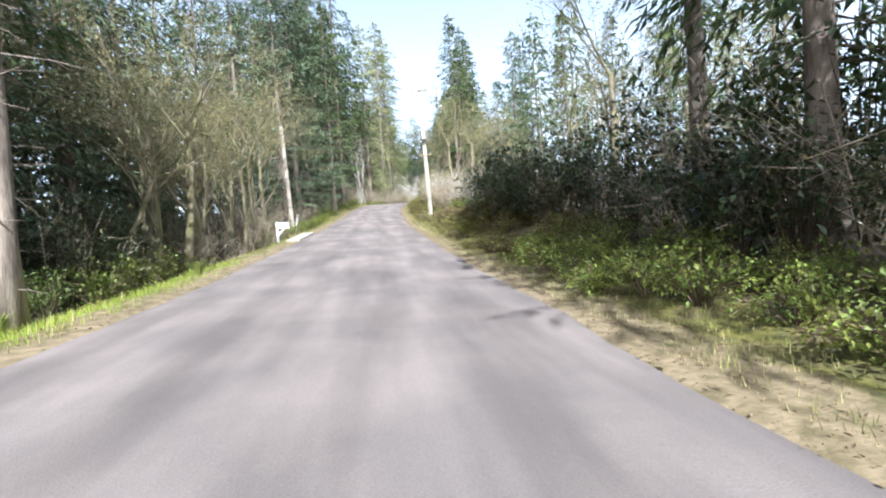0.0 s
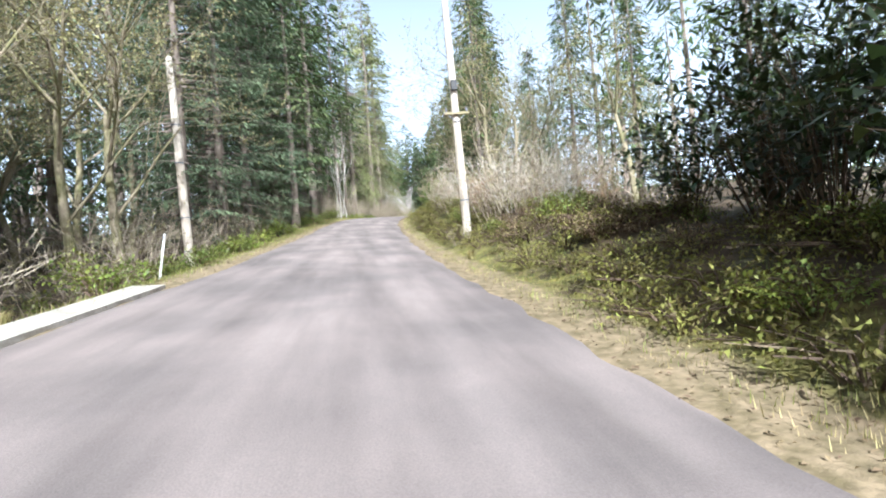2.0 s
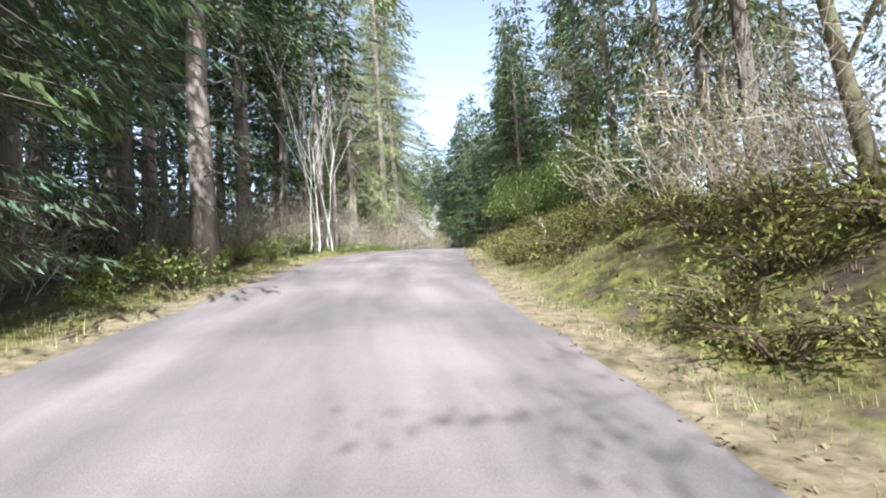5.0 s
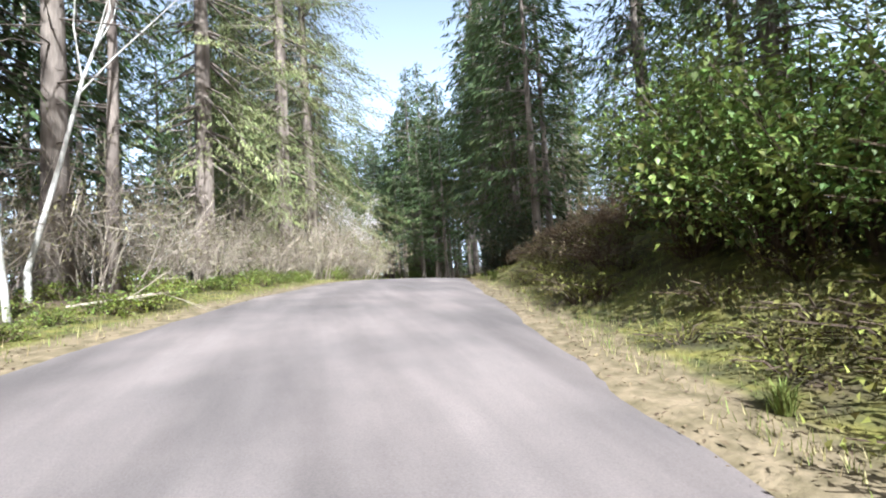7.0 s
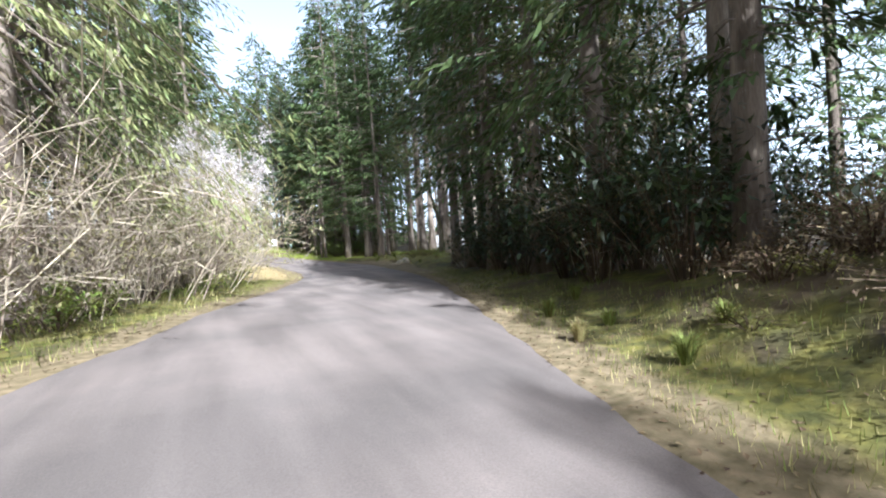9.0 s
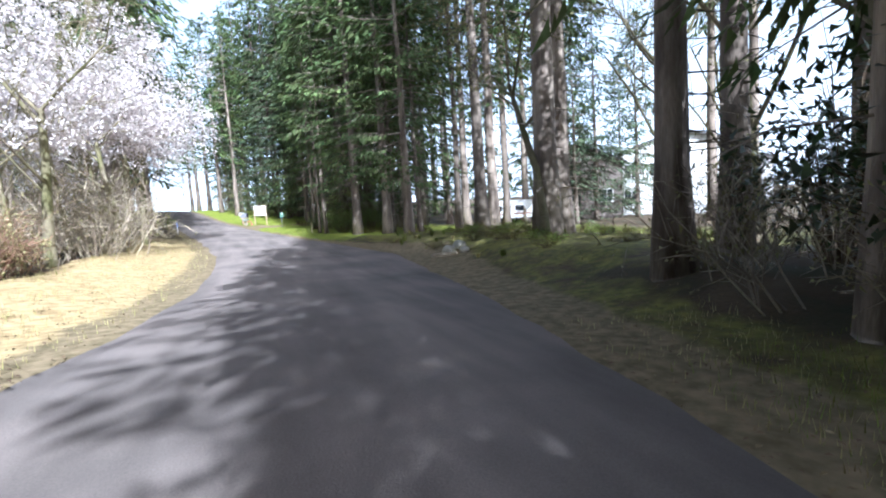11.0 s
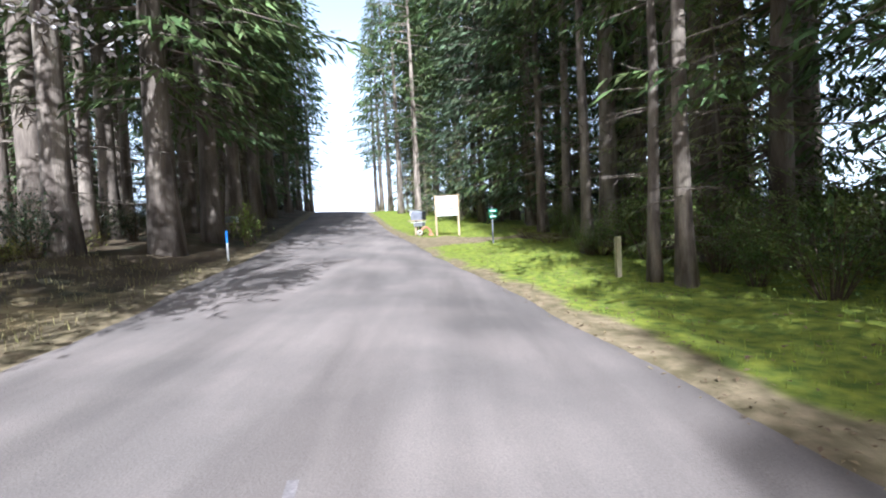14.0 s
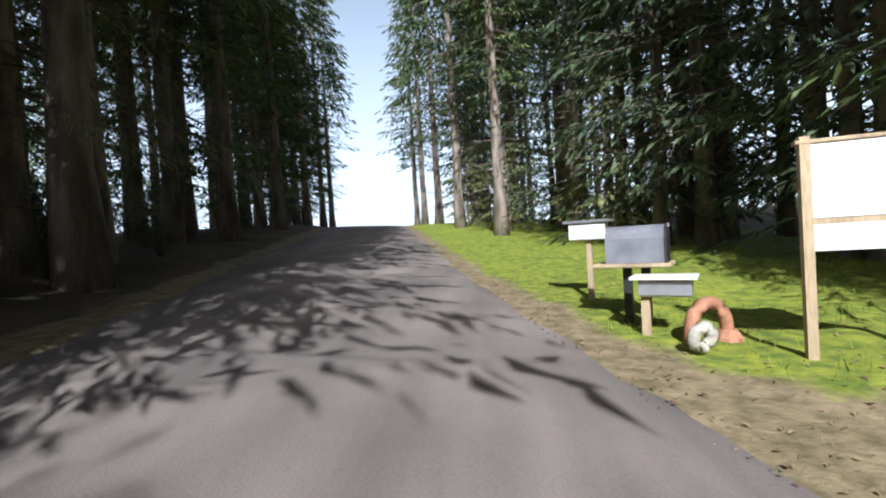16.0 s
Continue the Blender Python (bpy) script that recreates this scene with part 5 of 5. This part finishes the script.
box_part("box", (-0.13, -0.28, 0.95, 0.13, 0.28, 1.22), "white", wb, bevel=0.015)
box_part("roof", (-0.18, -0.36, 1.222, 0.18, 0.36, 1.26), "metal", wb, bevel=0.006, label="flat galvanised roof")

rx3, ry3, rz3 = place(16.5, 3.12)
tb = tagged(new("newspaper_box"), "pale grey newspaper tube hanging under a board on a wooden post", "newspaper box", "letterboxes on the lawn")
tb.matrix_basis = pose(rx3, ry3, rz3, 0, 0, 62)
box_part("post", (-0.045, 0.16, -0.4, 0.045, 0.25, 0.46), "plank", tb)
box_part("tube", (-0.13, -0.28, 0.47, 0.13, 0.26, 0.66), "metal", tb, bevel=0.02, label="pale grey metal tube")
box_part("board", (-0.2, -0.34, 0.663, 0.2, 0.34, 0.7), "white", tb, bevel=0.006)

# rusty ring and pale ring leaning by the posts
rx4, ry4, rz4 = place(16.47, 3.42)
rg = tagged(new("garden_ring"), "rusty brown half ring standing in the lawn", "garden ornament")
rg.matrix_basis = pose(rx4, ry4, rz4, 0, 0, 25)
s = Soup()
pts = [(0.27 * math.cos(math.pi * i / 12), 0, 0.12 + 0.3 * math.sin(math.pi * i / 12)) for i in range(13)]
s.tube([(0.27, 0, -0.1)] + pts + [(-0.27, 0, -0.1)], [0.07] * 15, 8)
add(s, "ring", "terracotta", rg, smooth=True)
s = Soup()
s.tube([(0.27, 0, -0.02), (0.27, 0, 0.02), (0.27, 0, 0.1)], [0.16, 0.15, 0.1], 10)
add(s, "foot", "terracotta", rg)
rx5, ry5, rz5 = place(16.43, 3.02)
rp = tagged(new("concrete_ring"), "pale concrete ring leaning against a post", "garden ornament")
rp.matrix_basis = pose(rx5, ry5, rz5 + 0.02, 12, 0, 20)
s = Soup()
s.tube([(0.11 * math.cos(2 * math.pi * i / 16), 0, 0.17 + 0.11 * math.sin(2 * math.pi * i / 16)) for i in range(17)], [0.06] * 17, 8, False)
add(s, "ring", "stone", rp, smooth=True)


# logs, boulder, fence and buildings beyond the junction
def boulder(k, off, size, seed, label):
    rnd = random.Random(seed)
    bm = bmesh.new()
    bmesh.ops.create_icosphere(bm, subdivisions=3, radius=1.0)
    for v in bm.verts:
        p = v.co.copy()
        v.co *= 1 + 0.28 * noise.noise(p * 1.3 + Vector((seed, 0, 0))) + 0.08 * noise.noise(p * 4 + Vector((0, seed, 0)))
        v.co = Vector((v.co.x * size[0], v.co.y * size[1], max(v.co.z, -0.45) * size[2]))
    me = bpy.data.meshes.new("boulder")
    bm.to_mesh(me)
    bm.free()
    me.materials.append(M["stone"])
    me.polygons.foreach_set("use_smooth", [True] * len(me.polygons))
    ob = new("boulder", me)
    x, y, z = place(k, off)
    ob.matrix_basis = pose(x, y, z + size[2] * 0.3, 0, 0, rnd.uniform(0, 360))
    return tagged(ob, label, "boulder", "boulders by the junction")


boulder(12.7, 4.9, (0.34, 0.22, 0.22), 7, "large pale boulder with a mossy foot")
boulder(12.74, 5.55, (0.34, 0.26, 0.24), 3, "pale weathered boulder in the grass by the junction")
boulder(12.62, 5.2, (0.2, 0.17, 0.14), 9, "small pale stone in the grass")
x, y, z = place(12.64, 4.45)
lg = tagged(new("log"), "weathered log lying beside the boulders", "log")
lg.matrix_basis = pose(x, y, z + 0.08, 0, -4, 170) @ Matrix.Scale(0.36, 4)
tube_part("stem", [(-1.3, 0, 0.25), (-0.4, 0.05, 0.1), (0.6, 0, 0.0), (1.4, -0.05, -0.03)], [0.2, 0.21, 0.19, 0.17], "log", lg, 12)
tube_part("stub", [(0.2, 0.1, 0.1), (0.35, 0.35, 0.35)], [0.07, 0.05], "log", lg, 7)


def wall_block(parent, w, d, h, mat):
    """Body of a building."""
    s = Soup()
    s.box(-w / 2, -d / 2, -0.4, w / 2, d / 2, h)
    body = add(s, "wall", mat, parent)
    return body


def gable(parent, w, d, h, rise, over, mat):
    s = Soup()
    y0, y1 = -d / 2 - over, d / 2 + over
    x1 = w / 2 + over
    drop = rise * over / (w / 2)
    prof = [(-x1, h - drop), (0, h + rise), (x1, h - drop), (x1, h - drop + 0.14), (0, h + rise + 0.16), (-x1, h - drop + 0.14)]
    for yy in (y0, y1):
        s.v += [(px, yy, pz) for px, pz in prof]
    for i in range(6):
        s.f.append((i, (i + 1) % 6, 6 + (i + 1) % 6, 6 + i))
    s.f += [(2, 1, 4, 3), (1, 0, 5, 4), (8, 9, 10, 7), (7, 10, 11, 6)]
    add(s, "roof", mat, parent)
    g = Soup()
    g.v = [(-w / 2, -d / 2, h), (w / 2, -d / 2, h), (0, -d / 2, h + rise), (-w / 2, d / 2, h), (w / 2, d / 2, h), (0, d / 2, h + rise)]
    g.f = [(0, 1, 2), (5, 4, 3), (0, 3, 4, 1), (1, 4, 5, 2), (2, 5, 3, 0)]
    return g


def house(name, k, off, w, d, h, rise, mat, roofmat, turn, label, category, windows=(), doors=()):
    ob = thing(name, k, off, label, category, turn)
    wall_block(ob, w, d, h, mat)
    g = gable(ob, w, d, h, rise, 0.45, roofmat)
    add(g, "gable", mat, ob)
    for x, z, ww, hh in windows:
        fr = box_part("window", (x - ww / 2 - 0.08, -d / 2 - 0.05, z - 0.08, x + ww / 2 + 0.08, -d / 2 - 0.003, z + hh + 0.08), "white", ob, bevel=0.01)
        box_part("pane", (x - ww / 2, -d / 2 - 0.065, z, x + ww / 2, -d / 2 - 0.052, z + hh), "glass", fr, bevel=0.002)
        box_part("mullion", (x - 0.025, -d / 2 - 0.085, z, x + 0.025, -d / 2 - 0.067, z + hh), "white", fr, bevel=0.002)
    for x, ww, hh in doors:
        dr = box_part("door", (x - ww / 2, -d / 2 - 0.05, 0, x + ww / 2, -d / 2 - 0.003, hh), "roof", ob, bevel=0.01)
        box_part("handle", (x + ww / 2 - 0.14, -d / 2 - 0.1, 0.95, x + ww / 2 - 0.1, -d / 2 - 0.052, 1.1), "metal", dr, bevel=0.004)
    # siding boards, proud of the front
    for i in range(int(h / 0.32)):
        box_part("board", (-w / 2 - 0.02, -d / 2 - 0.022, 0.05 + i * 0.32, w / 2 + 0.02, -d / 2 - 0.002, 0.05 + i * 0.32 + 0.3), mat, ob, bevel=0.006)
    return ob


house("barn", 14.25, 29, 7, 7, 4.8, 1.8, "siding", "roof", -50, "weathered brown board-sided barn behind the trees", "barn", windows=((2.3, 1.4, 0.9, 1.0),), doors=((-1.2, 2.6, 2.7),))
house("white_house", 13.95, 39, 12, 8, 5.6, 2.0, "wallwhite", "roof", -54, "two-storey white-sided house behind the trees", "house", windows=((-4.2, 1.0, 1.2, 1.3), (-2.0, 3.6, 1.1, 1.2), (-4.2, 3.6, 1.1, 1.2), (3.2, 1.0, 1.6, 1.3), (3.0, 3.6, 1.1, 1.2)), doors=((0.2, 0.95, 2.05),))
house("white_house", 14.5, 58, 13, 8, 5.4, 1.8, "wallwhite", "roof", -62, "white house seen between the trunks", "house", windows=((-4, 1.0, 1.2, 1.2), (0, 3.4, 1.2, 1.2), (4, 3.4, 1.2, 1.2), (2.6, 1.0, 1.6, 1.2)), doors=((-1.4, 0.95, 2.05),))

# camper trailer
ct = thing("camper_trailer", 14.25, 20.5, "white camper trailer parked under the firs", "trailer", -60)
ct.matrix_basis = ct.matrix_basis @ Matrix.Scale(0.75, 4)
s = Soup()
prof = [(-2.6, 0.55), (2.4, 0.55), (2.75, 1.0), (2.7, 1.9), (2.2, 2.5), (-2.3, 2.55), (-2.75, 2.1), (-2.8, 0.9)]
for yy in (-1.05, 1.05):
    s.v += [(px, yy, pz) for px, pz in prof]
n = len(prof)
for i in range(n):
    s.f.append((i, (i + 1) % n, n + (i + 1) % n, n + i))
s.f += [tuple(reversed(range(n))), tuple(range(n, 2 * n))]
add(s, "body", "panel", ct)
for x in (-1.4, 1.2):
    w = box_part("window", (x - 0.5, -1.09, 1.35, x + 0.5, -1.055, 1.9), "glass", ct, bevel=0.005)
box_part("door", (-0.25, -1.09, 0.62, 0.4, -1.055, 2.3), "wallwhite", ct, bevel=0.01)
box_part("stripe", (-2.6, -1.075, 0.95, 2.5, -1.056, 1.08), "terracotta", ct, bevel=0.002)
for y in (-0.95, 0.8):
    w = tube_part("wheel", [(-0.1, y - 0.02, 0.33), (-0.1, y + 0.17, 0.33)], [0.33, 0.33], "rubber", ct, 18)
    tube_part("rim", [(-0.1, y - 0.03, 0.33), (-0.1, y - 0.021, 0.33)], [0.18, 0.18], "metal", w, 14)
tube_part("drawbar", [(2.6, 0, 0.5), (3.7, 0, 0.48)], [0.05, 0.05], "black", ct, 6)
tube_part("jockey_leg", [(3.5, 0, 0.5), (3.5, 0, -0.05)], [0.035, 0.035], "black", ct, 6)

# worn remnant of a painted centre line
s = Soup()
ks = np.arange(13.3, 14.27, 0.05)
for k in ks:
    for o in (-0.53, -0.47):
        x, y, z = place(k, o)
        s.v.append((x, y, float(np.interp(k, KS, AXIS[:, 2])) + CROSSFALL * o + 0.05))
for i in range(len(ks) - 1):
    s.f.append((2 * i, 2 * i + 1, 2 * i + 3, 2 * i + 2))
tagged(add(s, "lane_marking", "worn_paint"), "worn pale centre line on the asphalt", "road marking", kind="structure")

# stump at the foot of the firs
st = thing("tree_stump", 5.45, -8.2, "pale weathered tree stump among brambles", "stump")
s = Soup()
s.tube([(0, 0, -0.2), (0, 0, 0.1), (0.02, 0, 0.5), (0.05, 0.02, 1.05), (0.1, 0.03, 1.3)], [0.5, 0.4, 0.33, 0.3, 0.16], 12)
add(s, "stem", "log", st, smooth=True)


def fallen_branch(k, off, length, turn, tilt, seed, label):
    rnd = random.Random(seed)
    x, y, z = place(k, off)
    ob = tagged(new("fallen_branch"), label, "branch", "fallen branches")
    s, tips = Soup(), []
    grow(s, tips, rnd, (0, 0, 0), (1, 0, 0.1), length, 0.035, 1, 3, (0, 4, 3), 0.6, 0.0)
    ob.matrix_basis = pose(x, y, z + 0.12, 0, -tilt, turn)
    tagged(add(s, "stem", "log", ob, smooth=True), kind="stuff")


fallen_branch(6.45, 4.2, 0.9, 60, 28, 81, "bleached dead branch leaning on the mossy bank")
fallen_branch(8.75, 4.4, 1.5, 20, 12, 83, "pale dead branch lying on the bank")
fallen_branch(7.9, -5.9, 1.4, 15, 8, 85, "pale dead branch among weeds")


def litter(name, k0, k1, o0, o1, n, mat, label, seed):
    """Fallen leaves and bits of twig lying on the ground."""
    rnd = np.random.RandomState(seed)
    ks = rnd.uniform(k0, k1, n)
    offs = o0(ks) + (o1(ks) - o0(ks)) * rnd.uniform(0, 1, n) ** 1.3
    ax = np.stack([np.interp(ks, KS, AXIS[:, c]) for c in range(2)], 1)
    tn = np.stack([np.interp(ks, KS, TAN[:, c]) for c in range(2)], 1)
    x, y = ax[:, 0] + offs * tn[:, 1], ax[:, 1] - offs * tn[:, 0]
    z = ground_height(ks, offs, x, y)
    s = Soup()
    for i in range(n):
        w, l = rnd.uniform(0, 6.283), rnd.uniform(0.025, 0.07)
        d = Vector((math.cos(w) * l, math.sin(w) * l, rnd.uniform(-0.01, 0.03)))
        s.leaf((x[i], y[i], z[i] + 0.015), d, l * rnd.uniform(0.2, 0.4), Vector((rnd.uniform(-.3, .3), rnd.uniform(-.3, .3), 1)).normalized(), 0.008)
    return tagged(add(s, name, mat), label, "leaf litter", kind="stuff")


litter("leaf_litter", 0, 11.8, lambda k: right_edge(k) - 0.1, lambda k: right_edge(k) + 2.6, 9000, "bracken", "brown fallen leaves on the inner verge", 21)
litter("leaf_litter", 0, 16, lambda k: left_edge(k) + 0.1, lambda k: left_edge(k) - 2.4, 6000, "bracken", "brown fallen leaves on the outer verge", 22)
litter("leaf_litter", 11.8, 17, lambda k: right_edge(k) - 0.2, lambda k: right_edge(k) + 3.5, 5000, "bracken", "brown fallen leaves by the junction", 23)
